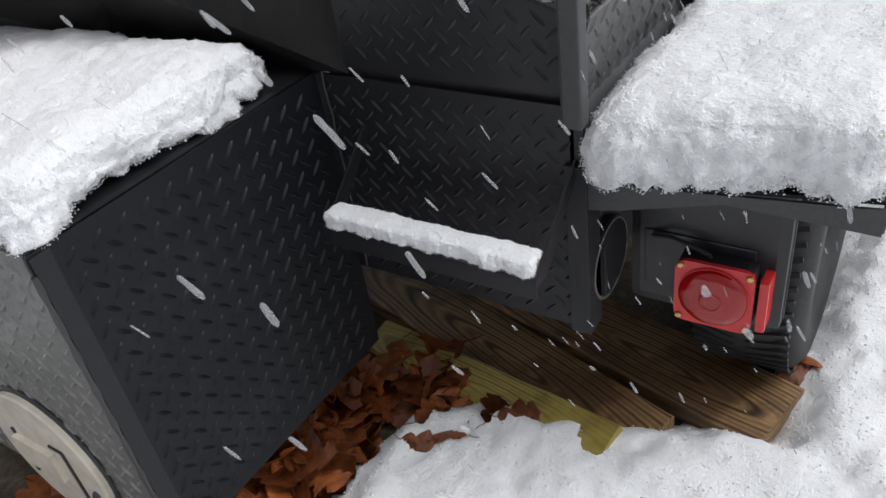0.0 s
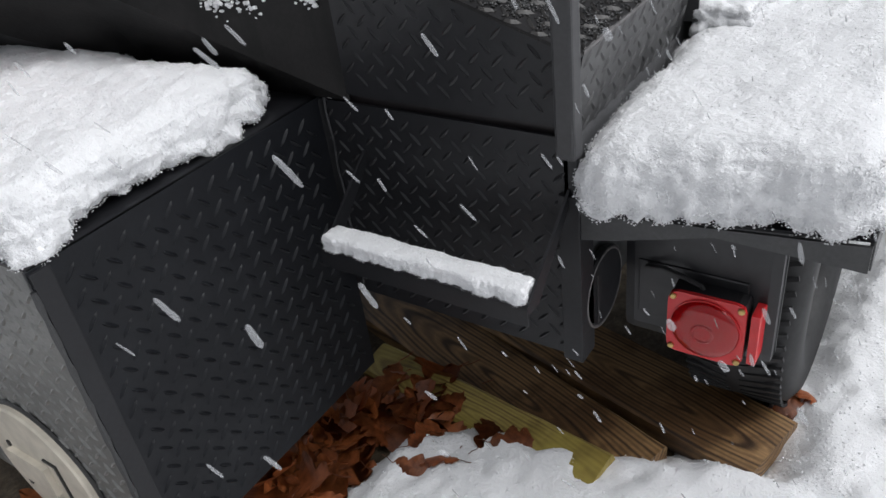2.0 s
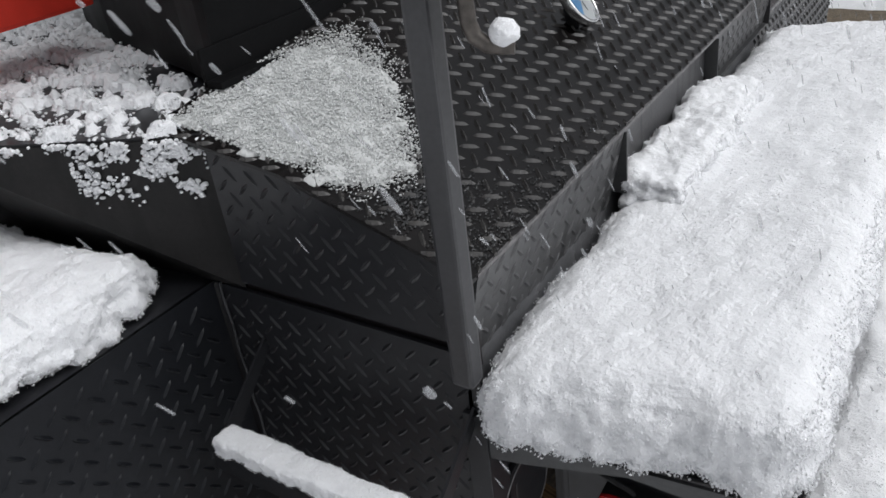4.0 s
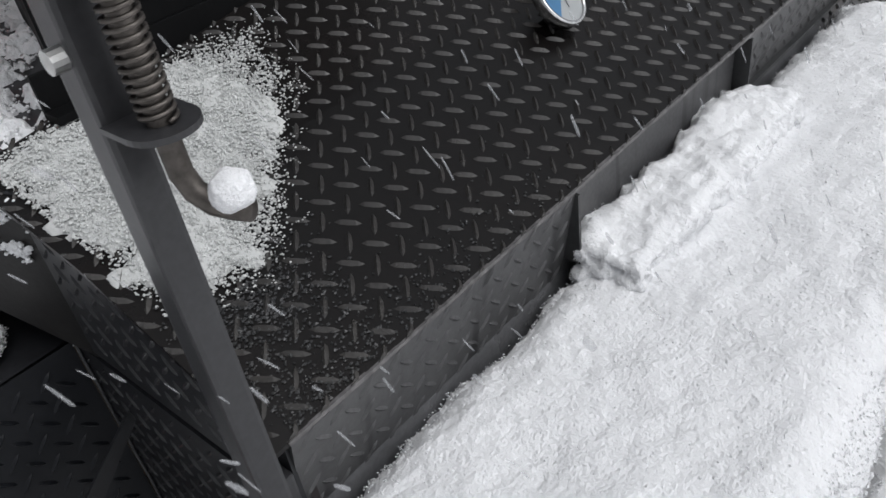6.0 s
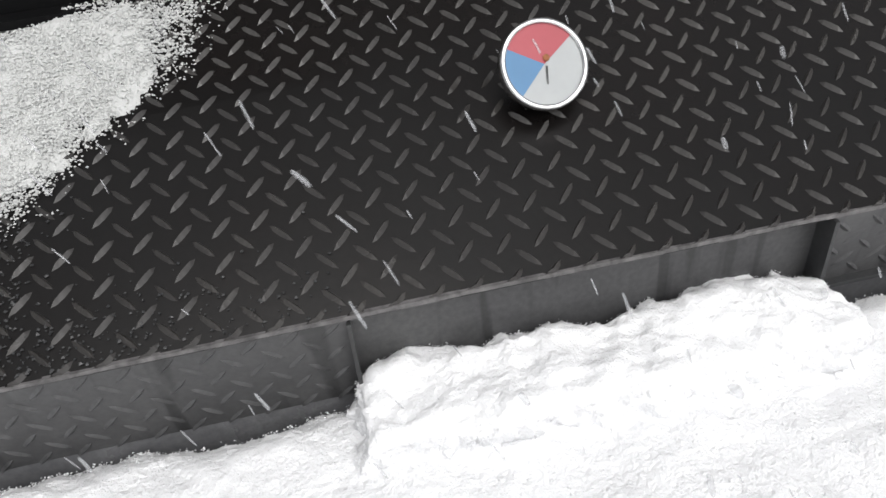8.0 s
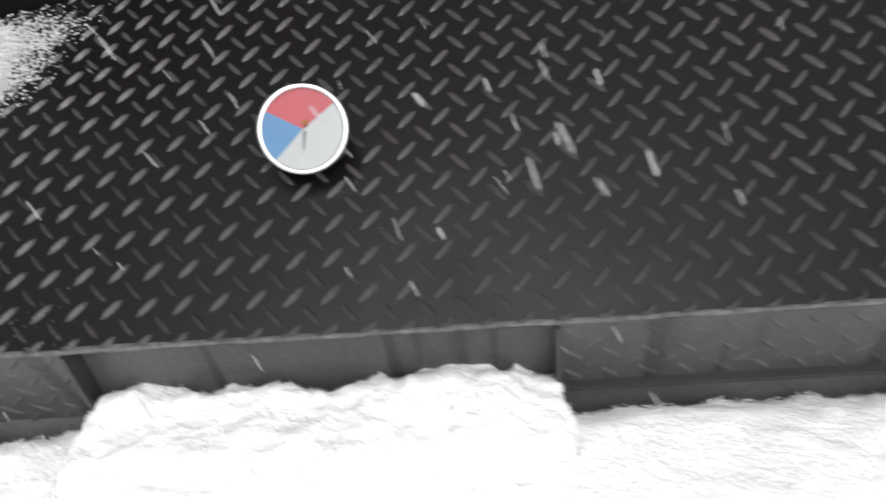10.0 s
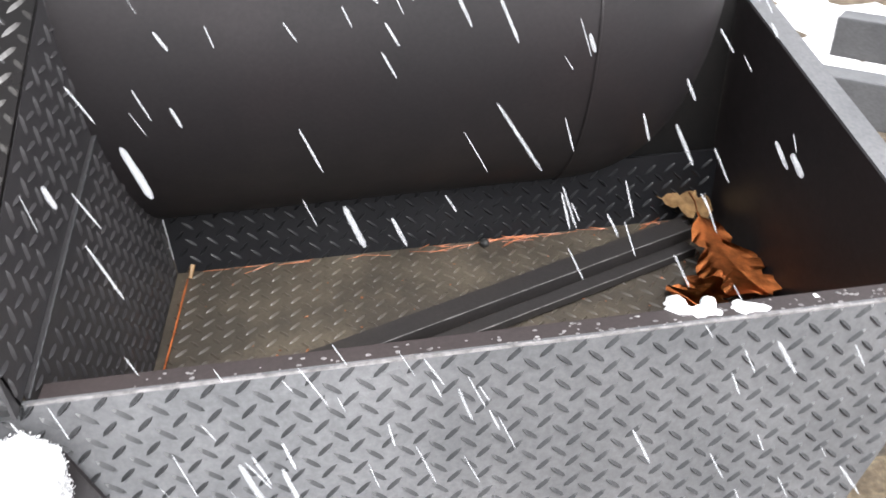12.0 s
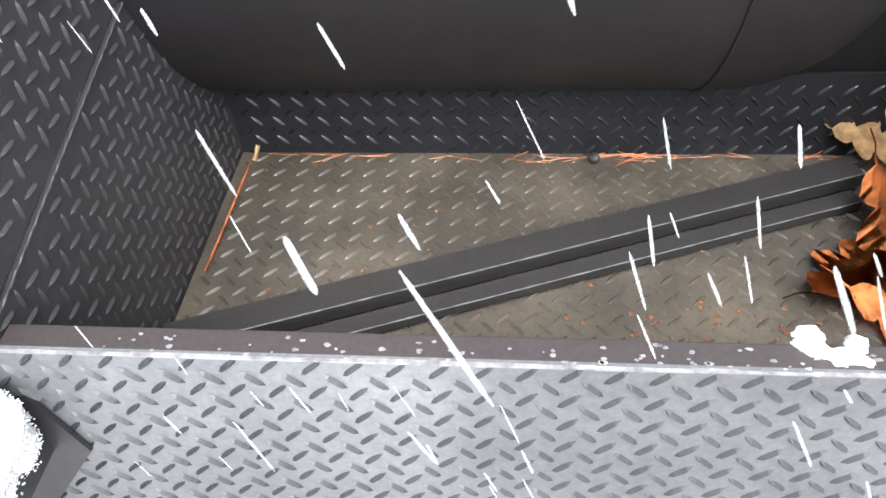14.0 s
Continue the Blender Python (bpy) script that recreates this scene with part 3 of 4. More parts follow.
part("fender_gusset", prism([(1.99, 0.54), (2.122, 0.54), (2.228, 0.647), (2.300, 0.745), (2.275, 0.832), (1.99, 0.785)], 0.005, plane((WALLX + 0.002, 0, 0), (0, 1, 0), (0, 0, 1))), INNER, trailer, "dark steel gusset between fender and wall")
part("wheel_liner", box(-0.45, -0.21, 1.07, 1.10, 0.46, 0.77, 0.018), PLASTIC, trailer, "smooth black plate behind the tail light")


# wheel
def lathe(profile, centre, sides=48):
    """A body of revolution about an axis along x: profile holds (x, radius)."""
    bm = bmesh.new()
    rings = [[bm.verts.new((centre[0] + x, centre[1] + r * math.cos(2 * math.pi * k / sides), centre[2] + r * math.sin(2 * math.pi * k / sides))) for k in range(sides)] for x, r in profile]
    for a, b in zip(rings, rings[1:]):
        for k in range(sides):
            bm.faces.new((a[k], a[(k + 1) % sides], b[(k + 1) % sides], b[k]))
    return bm


WC = (-0.285, 1.43, 0.44)
tyre_bm = lathe([(-0.085, 0.17), (-0.098, 0.21), (-0.096, 0.255), (-0.082, 0.278), (-0.05, 0.287), (0, 0.289), (0.05, 0.287), (0.082, 0.278), (0.096, 0.255), (0.098, 0.21), (0.085, 0.17), (0.06, 0.16), (-0.06, 0.16), (-0.085, 0.17)], WC)
wheel = part("wheel", lathe([(-0.07, 0.165), (-0.06, 0.15), (0.02, 0.145), (0.03, 0.06), (0.045, 0.055), (0.045, 0.001), (0.0, 0.001), (0.0, 0.14), (-0.07, 0.165)], WC, 32), ZINC, trailer, "steel wheel rim", True)
part("tyre", tyre_bm, RUBBER, wheel, "black rubber trailer tyre", True)
bm = bmesh.new()
for k in range(72):
    a = 2 * math.pi * k / 72
    for s in (-1, 1):
        add_box(bm, 0.012, 0.085, -0.004, 0.004, 0.284, 0.290, 0, Matrix.Translation(WC) @ Matrix.Rotation(a, 4, "X") @ Matrix.Diagonal((s, 1, 1, 1)) @ pose(0, 0, 0, 0, 0, 18))
part("tread_pattern", bm, RUBBER, wheel)

# stabiliser disc behind the corner
disc = part("jack_disc", lathe([(-0.006, 0.001), (-0.006, 0.064), (-0.003, 0.067), (0.003, 0.067), (0.006, 0.064), (0.006, 0.001)], (-0.452, 0.985, 0.60), 40), BLACK, trailer, "round black steel plate with a bare rim")
part("bare_rim", lathe([(0.0062, 0.0605), (0.0072, 0.063), (0.0062, 0.0655)], (-0.452, 0.985, 0.60), 40), SCUFF, disc)
part("slot", box(-0.4455, -0.4448, 0.955, 0.960, 0.55, 0.64), DARK, disc)
part("cable", tube([(-0.41, 1.062, 0.60), (-0.38, 1.055, 0.608), (-0.35, 1.05, 0.605), (-0.32, 1.05, 0.595), (-0.31, 1.055, 0.57)], 0.004, 6), RUBBER, trailer, "thin black cable")

# corner post
part("corner_post", box(-0.463, -0.436, REAR - 0.039, REAR - 0.014, 0.872, 1.72, 0.004), POSTM, trailer, "square black steel corner post")

part("post_foot", box(-0.474, -0.446, REAR - 0.014, REAR - 0.002, 0.90, 0.96, 0.003), POSTM, trailer, "small steel lug joining post and panel")

# tongue beyond the end wall
for (ax, ay), (bx, by) in (((-2.05, 4.10), (-1.25, 4.85)), ((-1.75, 3.70), (-0.95, 4.55))):
    ln = math.hypot(bx - ax, by - ay)
    part("tongue_rail", box(0, ln, -0.04, 0.04, 0.54, 0.66, 0.006, Matrix.Translation((ax, ay, 0)) @ pose(0, 0, 0, 0, 0, math.degrees(math.atan2(by - ay, bx - ax)))), WALL, trailer, "grey steel tongue rail")
part("frame_rail", box(-0.60, -0.54, 1.0, BAYEND, 0.46, 0.535, 0.004), BLACK, trailer)

for k in range(9):
    turn = pose(-1.20 - 0.004 * k, 4.12 + 0.003 * k, 0.56 - 0.022 * k, 90, 0, 90 * (k % 2))
    link = bmesh.new()
    add_tube(link, [turn @ Vector((0.008 * math.cos(2 * math.pi * i / 14), 0.015 * math.sin(2 * math.pi * i / 14), 0)) for i in range(15)], 0.003, 6)
    part("chain_link", link, RUBBER, trailer, "dark steel chain link", True)

# ---- lid over the cooking box ----
lid = thing("cooking_box", "black tread-plate cooking box with a lid sloping outward", "cooking box", (-0.65, 1.6, RIMZ))
rough_plate = tread([(0.0, -0.013), (LIDX - LIDIN, -0.013), (LIDX - LIDIN, LIDEND - REAR), (0.0, LIDEND - REAR)], pose(0, 0, 0), 0.005, 45.0, PITCH, -0.012, 0.0042)
nu, nv = 24, 48
sheet_v, sheet_f = [], []
for low in (0.0, -0.005):
    for a in range(nv + 1):
        for b in range(nu + 1):
            sheet_v.append(Vector(((LIDX - LIDIN) * b / nu, -0.013 + (LIDEND - REAR + 0.013) * a / nv, low)))
under = (nu + 1) * (nv + 1)
for a in range(nv):
    for b in range(nu):
        q = a * (nu + 1) + b
        sheet_f += [(q, q + 1, q + nu + 2, q + nu + 1), (under + q, under + q + nu + 1, under + q + nu + 2, under + q + 1)]
for b in range(nu):
    sheet_f += [(b, under + b, under + b + 1, b + 1), (under - 1 - b, 2 * under - 1 - b, 2 * under - 2 - b, under - 2 - b)]
for a in range(nv):
    q, e = a * (nu + 1), a * (nu + 1) + nu
    sheet_f += [(q, q + nu + 1, under + q + nu + 1, under + q), (e, under + e, under + e + nu + 1, e + nu + 1)]
shift = len(sheet_v) - 8
lugs = [tuple(k + shift for k in f) for f in rough_plate[1][rough_plate[2]:]]
flat = sheet_v + rough_plate[0][8:]
flat = [(LIDX - max(v.x, 0.0), REAR + min(max(v.y, -0.013), LIDEND - REAR), v.z) for v in flat]
plate = ([(x, y, lid_z(x, y) + z) for x, y, z in flat], [f[::-1] for f in sheet_f + lugs], len(sheet_f))
part("top_plate", plate, LID, lid, "black wet tread-plate top")
ms = plane((LIDX - 0.001, REAR, EDGEZ - 0.006), (0, 1, 0), (0.02, 0, 0.1))
for a, b, h in ((0.002, 0.425, 0.126), (0.89, LIDEND - REAR, 0.104)):
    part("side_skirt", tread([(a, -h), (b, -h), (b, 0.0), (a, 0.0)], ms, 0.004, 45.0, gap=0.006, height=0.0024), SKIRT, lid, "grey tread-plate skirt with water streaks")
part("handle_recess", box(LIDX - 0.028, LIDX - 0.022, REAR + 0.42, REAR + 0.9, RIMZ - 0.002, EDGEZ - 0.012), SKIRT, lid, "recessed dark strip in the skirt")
for yy in (0.424, 0.888):
    part("recess_cheek", box(LIDX - 0.026, LIDX + 0.003, REAR + yy, REAR + yy + 0.004, RIMZ, EDGEZ - 0.008), GREY, lid)
bm = bmesh.new()
y = REAR
while y < LIDEND - 0.01:
    s = rng.uniform(0.015, 0.05)
    add_box(bm, LIDX - rng.uniform(0.002, 0.004), LIDX + 0.0012, y, min(y + s, LIDEND), EDGEZ - rng.uniform(0.003, 0.004), EDGEZ + rng.uniform(0.0004, 0.0014))
    y += s
part("worn_edge", bm, SCUFF, lid, "worn grey edge of the lid")
part("lower_lip", box(WALLX, LIDX - 0.012, REAR + 0.9, LIDEND, RIMZ - 0.006, RIMZ - 0.001), GREY, lid)
rp = [(-0.825, 0.897), (-0.449, 0.897), (-0.449, EDGEZ - 0.004), (-0.69, lid_z(-0.69, REAR) - 0.006), (-0.825, lid_z(-0.825, REAR) - 0.006)]
part("rear_skirt", tread(rp, plane((0, REAR - 0.001, 0), (1, 0, 0), (0, 0, 1)), 0.004, 45.0, gap=0.011, height=0.0024), BLACK, lid, "black tread-plate rear skirt")
ep = [(0.446, rim_z(-0.446) + 0.003), (0.88, rim_z(-0.88) + 0.003), (0.88, lid_z(-0.88, LIDEND) - 0.006), (0.446, EDGEZ - 0.006)]
part("end_skirt", tread(ep, plane((0, LIDEND, 0), (-1, 0, 0), (0, 0, 1)), 0.004, 0.0, gap=0.011), ENDM, lid, "dark tread-plate end skirt")

# ---- tank ----
TX, TZ, TR = -1.325, 1.135, 0.465
TY0, TY1 = 1.50, 2.955
tank = thing("smoker_tank", "large black steel tank of the smoker with domed ends", "tank", (TX, 2.0, TZ - TR))


def tank_profile():
    prof = [(TY0 - 0.13 * math.cos(a), TR * math.sin(a)) for a in [i * math.pi / 24 for i in range(1, 12)]]
    prof += [(TY0 + (TY1 - TY0) * i / 20, TR) for i in range(21)]
    prof += [(TY1 + 0.295 * math.sin(a) ** 0.77, TR * math.cos(a) ** 0.77) for a in [i * math.pi / 48 for i in range(1, 24)]]
    return prof


bm = bmesh.new()
rings = [[bm.verts.new((TX + r * math.cos(2 * math.pi * k / 96), y, TZ + r * math.sin(2 * math.pi * k / 96))) for k in range(96)] for y, r in tank_profile()]
for a, b in zip(rings, rings[1:]):
    for k in range(96):
        bm.faces.new((a[k], a[(k + 1) % 96], b[(k + 1) % 96], b[k]))
bm.faces.new(rings[0])
bm.faces.new(rings[-1][::-1])
part("shell", bm, TANKM, tank, "smooth black steel shell", True)
part("girth_weld", tube([(TX + (TR + 0.0005) * math.cos(2 * math.pi * k / 96), TY1, TZ + (TR + 0.0005) * math.sin(2 * math.pi * k / 96)) for k in range(97)], 0.0022, 6), TANKM, tank, "thin weld ring round the tank", True)
bm = box(-0.905, -0.872, 1.00, 1.66, lid_z(-0.876, 1.1) - 0.002, lid_z(-0.876, 1.1) + 0.008, 0.001)
add_box(bm, -0.905, -0.899, 1.00, 1.66, lid_z(-0.876, 1.1), lid_z(-0.876, 1.1) + 0.050, 0.001)
part("lid_rail", bm, HOODM, tank, "black steel angle between lid and tank")

HB = lid_z(-0.88, 1.0) - 0.006
dome = [(-0.905, 1.030), (-0.93, 1.036), (-0.97, 1.055), (-1.02, 1.078), (-1.15, 1.120), (-1.35, 1.180), (-1.55, 1.270), (-1.75, 1.42)]
part("smoke_hood", prism(dome[::-1] + [(-0.905, 1.66), (-1.75, 1.66)], 0.62, pose(0, 0, HB)), HOODM, tank, "plain black steel hood above the lid")

# ---- firebox ----
FBX, FBY, FBTOP, FBBOT = -0.885, 0.40, 0.885, 0.34
firebox = thing("firebox", "black tread-plate firebox with a grey front and snow on top", "firebox", (-1.2, 0.65, FBBOT))
part("side_panel", tread([(FBY, FBBOT), (REAR - 0.004, FBBOT), (REAR - 0.004, FBTOP), (FBY, FBTOP)], plane((FBX, 0, 0), (0, 1, 0), (0, 0, 1)), 0.006, 45.0, 0.0265, 0.016, 0.0036,
                         skip=lambda x, y: x < FBY + 0.040), FIREM, firebox, "black tread-plate side panel")
part("front_panel", tread([(-1.6, FBBOT), (FBX - 0.004, FBBOT), (FBX - 0.004, FBTOP - 0.002), (-1.6, FBTOP - 0.002)], plane((0, FBY, 0), (1, 0, 0), (0, 0, 1)), 0.006, 45.0, gap=0.016, height=0.0030), FRONT, firebox, "weathered grey tread-plate front panel")
part("corner_strip", box(FBX - 0.002, FBX + 0.004, FBY + 0.002, FBY + 0.029, FBBOT, FBTOP - 0.003, 0.002), BLACK, firebox, "dark steel strip along the corner")
part("corner_bead", tube([(FBX + 0.001, FBY - 0.001, FBBOT + 0.02 * i) for i in range(27)], [0.004 + 0.001 * math.sin(i * 2.3) for i in range(27)], 6), GREY, firebox)
part("top_plate", box(-1.6, FBX - 0.001, FBY + 0.004, 1.0, FBTOP - 0.006, FBTOP, 0.001), BLACK, firebox, "black steel top")
# cowl between firebox and tank
CW = [(-0.824, 0.912), (-1.20, 0.745), (-1.62, 0.60)]
bm = bmesh.new()
foot = [(-0.824, 0.912), (-1.20, 0.885), (-1.62, 0.84)]
lo = [bm.verts.new((x, y, FBTOP + 0.001)) for x, y in foot] + [bm.verts.new((x - 0.004, y + 0.006, FBTOP + 0.001)) for x, y in foot[::-1]]
hi = [bm.verts.new((x, y, 1.108)) for x, y in CW] + [bm.verts.new((x - 0.004, y + 0.006, 1.108)) for x, y in CW[::-1]]
bm.faces.new(lo[::-1])
bm.faces.new(hi)
for i in range(len(lo)):
    j = (i + 1) % len(lo)
    bm.faces.new((lo[i], lo[j], hi[j], hi[i]))
part("cowl_wall", bm, COWLM, firebox, "plain dark steel cowl wall")
part("cowl_top", prism([(-0.826, 0.915), (-0.885, 1.12), (-1.0, 1.45), (-2.0, 1.6), (-2.0, 0.55), (-1.7, 0.58), (-1.62, 0.603), (-1.20, 0.748)], 0.004, pose(0, 0, 1.108)), BLACK, firebox, "dark steel cowl top under clumped snow")
# round damper
DC = Vector((-1.125, FBY - 0.004, 0.44))


def disc_on_front(r, y0, y1, centre, material, name, parent, label="", sides=48, ring=0.0):
    bm = bmesh.new()
    outer = [[bm.verts.new((centre.x + q * math.cos(2 * math.pi * k / sides), y, centre.z + q * math.sin(2 * math.pi * k / sides))) for k in range(sides)] for y, q in ((y0, r), (y1 + 0.003, r), (y1, r - 0.003))]
    for a, b in zip(outer, outer[1:]):
        for k in range(sides):
            bm.faces.new((a[k], a[(k + 1) % sides], b[(k + 1) % sides], b[k]))
    bm.faces.new(outer[-1])
    return part(name, bm, material, parent, label)


dark_ring = disc_on_front(0.137, FBY - 0.002, FBY - 0.006, DC, DARK, "damper_seat", firebox, "dark ring showing round the damper")
damper = disc_on_front(0.130, FBY - 0.004, FBY - 0.016, DC, CREAM, "damper", firebox, "round cream air damper")
part("damper_boss", prism([(-0.05, -0.03), (0.05, -0.03), (0.05, 0.03), (-0.05, 0.03)], 0.010, plane((DC.x - 0.02, FBY - 0.0155, DC.z), (1, 0, 0), (0, 0, 1))), CREAM, damper)
part("damper_slot", box(DC.x + 0.058, DC.x + 0.064, FBY - 0.019, FBY - 0.0155, DC.z - 0.075, DC.z + 0.05), DARK, damper)
part("damper_slot", box(DC.x + 0.03, DC.x + 0.06, FBY - 0.019, FBY - 0.0155, DC.z + 0.045, DC.z + 0.05), DARK, damper)
part("damper_slot", box(DC.x - 0.075, DC.x - 0.068, FBY - 0.019, FBY - 0.0155, DC.z - 0.06, DC.z + 0.04), DARK, damper)
bm = bmesh.new()
bmesh.ops.create_icosphere(bm, subdivisions=2, radius=0.008, matrix=Matrix.Translation((DC.x + 0.098, FBY - 0.016, DC.z - 0.03)))
part("damper_screw", bm, DARK, damper)
# red bar
red = thing("red_tray", "glossy red steel tray standing on the cowl top", "tray", (-1.35, 0.85, 1.112))
part("pan", box(-1.43, -1.28, 0.58, 1.125, 1.205, 1.265, 0.008), SIGNAL, red, "glossy red steel pan")
for y in (0.60, 0.80):
    part("foot", box(-1.40, -1.375, y, y + 0.025, 1.110, 1.207, 0.002), DARK, red, "dark steel foot")

# ---- spring latch on the post ----
latch = thing("spring_latch", "rusty spring-loaded latch pin on the corner post", "latch", (-0.41, 0.87, 1.22))
LX, LY = -0.410, 0.892
part("rod", tube([(LX, LY, 1.50), (LX, LY, 1.290), (LX + 0.001, LY, 1.274), (LX + 0.005, LY + 0.002, 1.262), (LX + 0.014, LY + 0.006, 1.254), (LX + 0.026, LY + 0.011, 1.252), (LX + 0.036, LY + 0.015, 1.252)], 0.0075, 14), OLDZINC, latch, "worn steel rod bent into a hook", True)
coil = [(LX + 0.0098 * math.cos(a), LY + 0.0098 * math.sin(a), 1.308 + 0.080 * a / (2 * math.pi * 15)) for a in [2 * math.pi * i / 14 for i in range(211)]]
part("spring", tube(coil, 0.0016, 6), OLDZINC, latch, "dull steel coil spring", True)


def tab(z):
    n = 14
    out = [(LX + 0.022 * math.cos(a), LY + 0.022 * math.sin(a)) for a in [radians(-90 + 180 * i / n) for i in range(n + 1)]]
    return prism(out + [(-0.437, LY + 0.022), (-0.437, LY - 0.022)], 0.004, pose(0, 0, z))


part("tab", tab(1.302), POSTM, latch, "rounded steel tab")
part("tab", tab(1.390), POSTM, latch, "rounded steel tab")
bm = bmesh.new()
bmesh.ops.create_cone(bm, cap_ends=True, segments=14, radius1=0.007, radius2=0.007, depth=0.016, matrix=Matrix.Translation((-0.446, 0.870, 1.345)) @ pose(0, 0, 0, 90, 0, 0))
part("stub_bolt", bm, ZINC, latch, "worn bolt end")
hook_rng = random.Random(12)
whole("hook_snow", blob_clump(LX + 0.028, LY + 0.012, 1.264, 0.0138, hook_rng, 0.9, 0.12), SNOW, "small cap of snow on the latch hook", "snow", smooth=True)

# ---- thermometer on the lid ----
DIAL = Vector((-0.609, 1.569, 1.116))
therm = thing("thermometer", "round dial thermometer with red, blue and white zones on the lid", "thermometer", (DIAL.x, DIAL.y, lid_z(DIAL.x, DIAL.y)))
face_n = Vector((0.78, 0.10, 0.62)).normalized()
up = Vector((-1, 0, 0)) - face_n * face_n.dot(Vector((-1, 0, 0)))
up.normalize()
fm = plane(DIAL, up.cross(face_n), up)


def round_at(m, profile, sides=48, cap=True):
    bm = bmesh.new()
    rings = [[bm.verts.new(m @ Vector((r * math.cos(2 * math.pi * k / sides), r * math.sin(2 * math.pi * k / sides), z))) for k in range(sides)] for r, z in profile]
    for a, b in zip(rings, rings[1:]):
        for k in range(sides):
            bm.faces.new((a[k], a[(k + 1) % sides], b[(k + 1) % sides], b[k]))
    if cap:
        bm.faces.new(rings[0])
        bm.faces.new(rings[-1])
    return bm


def sector(r, a0, a1, z, m):
    n = 24
    bm = bmesh.new()
    pts = [m @ Vector((0, 0, z))] + [m @ Vector((r * math.cos(radians(a0 + (a1 - a0) * i / n)), r * math.sin(radians(a0 + (a1 - a0) * i / n)), z)) for i in range(n + 1)]
    lo = [m @ Vector((0, 0, z - 0.0004))] + [p - (m.to_3x3() @ Vector((0, 0, 0.0004))) for p in pts[1:]]
    v = [bm.verts.new(p) for p in pts]
    w = [bm.verts.new(p) for p in lo]
    bm.faces.new(v)
    bm.faces.new(w[::-1])
    k = len(v)
    for i in range(k):
        j = (i + 1) % k
        bm.faces.new((v[i], w[i], w[j], v[j]))
    return bm


part("bezel", round_at(fm, [(0.034, -0.016), (0.0440, -0.013), (0.0452, 0.000), (0.0442, 0.003), (0.0402, 0.003), (0.0397, 0.0005)], cap=False), CHROME, therm, "chrome bezel", True)
face = part("dial_face", round_at(fm, [(0.034, -0.015), (0.0404, -0.002), (0.0404, -0.0005)]), WHITE, therm, "pale grey dial face")
part("red_zone", sector(0.0396, 44, 158, 0.0001, fm), DIALRED, face, "red zone")
part("blue_zone", sector(0.0396, 158, 232, 0.0001, fm), DIALBLUE, face, "blue zone")
part("needle", prism([(-0.001, -0.006), (0.001, -0.006), (0.0004, -0.024), (-0.0004, -0.024)], 0.0006, fm @ pose(0.002, 0.004, 0.0008)), DARK, face, "thin dark needle")
part("hub", round_at(fm @ pose(0.002, 0.006, 0.0006), [(0.0035, 0), (0.0035, 0.0008), (0.001, 0.0012)], 16), RUST, face, "rusty hub")
stem_end = Vector((DIAL.x - 0.014, DIAL.y + 0.003, lid_z(DIAL.x - 0.014, DIAL.y) - 0.002))
part("stem", tube([fm @ Vector((0, 0, -0.013)), fm @ Vector((0, 0, -0.024)), stem_end], [0.016, 0.012, 0.012], 16), RUBBER, therm, "black stem", True)

# ---- tail light ----
tail = thing("tail_light", "square red trailer tail light with brass screws", "tail light", (-0.305, 1.05, 0.47))
LC = Vector((-0.305, 1.035, 0.531))
lm = plane(LC, (1, 0.02, 0), (0, 0, 1))  # local z faces the rear


def squircle(r, n=48, power=5.0):
    pts = []
    for i in range(n):
        a = 2 * math.pi * i / n
        c, s = math.cos(a), math.sin(a)
        k = (abs(c) ** power + abs(s) ** power) ** (-1 / power)
        pts.append((r * k * c, r * k * s))
    return pts


case = part("housing", prism(squircle(0.0585, 48, 9.0), 0.045, lm @ pose(0, 0, -0.05)), PLASTIC, tail, "black housing")
part("lens_rim", prism(squircle(0.0585, 48, 9.0), 0.007, lm @ pose(0, 0, -0.004)), REDCASE, tail, "red lens rim")
part("lens", round_at(lm, [(0.052, 0.002), (0.0515, 0.0075), (0.047, 0.012), (0.034, 0.016), (0.015, 0.018), (0.004, 0.0182)], 48), LENS, tail, "round red lens", True)
part("lens_ring", round_at(lm, [(0.0535, 0.0035), (0.0535, 0.006), (0.0515, 0.006)], 48, False), REDCASE, tail)
part("inner_ring", round_at(lm @ pose(0.0, 0.0, 0.0155), [(0.018, 0.0), (0.017, 0.0035), (0.014, 0.0035), (0.012, 0.001)], 32, False), LENS, tail, "", True)
for sx_ in (-1, 1):
    for sz_ in (-1, 1):
        part("screw", round_at(lm @ pose(sx_ * 0.0505, sz_ * 0.049, 0.003), [(0.0052, 0.0), (0.0052, 0.0025), (0.0036, 0.004), (0.001, 0.0041)], 12), BRASS, tail, "small brass screw")
part("side_lens", box(LC.x + 0.064, LC.x + 0.078, LC.y - 0.002, LC.y + 0.055, LC.z - 0.048, LC.z + 0.045, 0.004), REDCASE, tail, "red side marker lens")
part("bracket", box(LC.x - 0.12, LC.x + 0.05, LC.y + 0.032, LC.y + 0.04, LC.z - 0.03, LC.z + 0.075, 0.003), PLASTIC, tail, "black steel bracket")

# ---- scrap angle irons, planks, wood ----


def angle_iron(length, w, m, name, label, depth=0.022):
    t = 0.004
    out = [(0, 0), (-w, 0), (-w, t), (-t, t), (-t, depth), (0, depth)]
    bm = prism(out, length, m)
    return whole(name, bm, IRON, label, "angle iron", group="scrap angle irons")


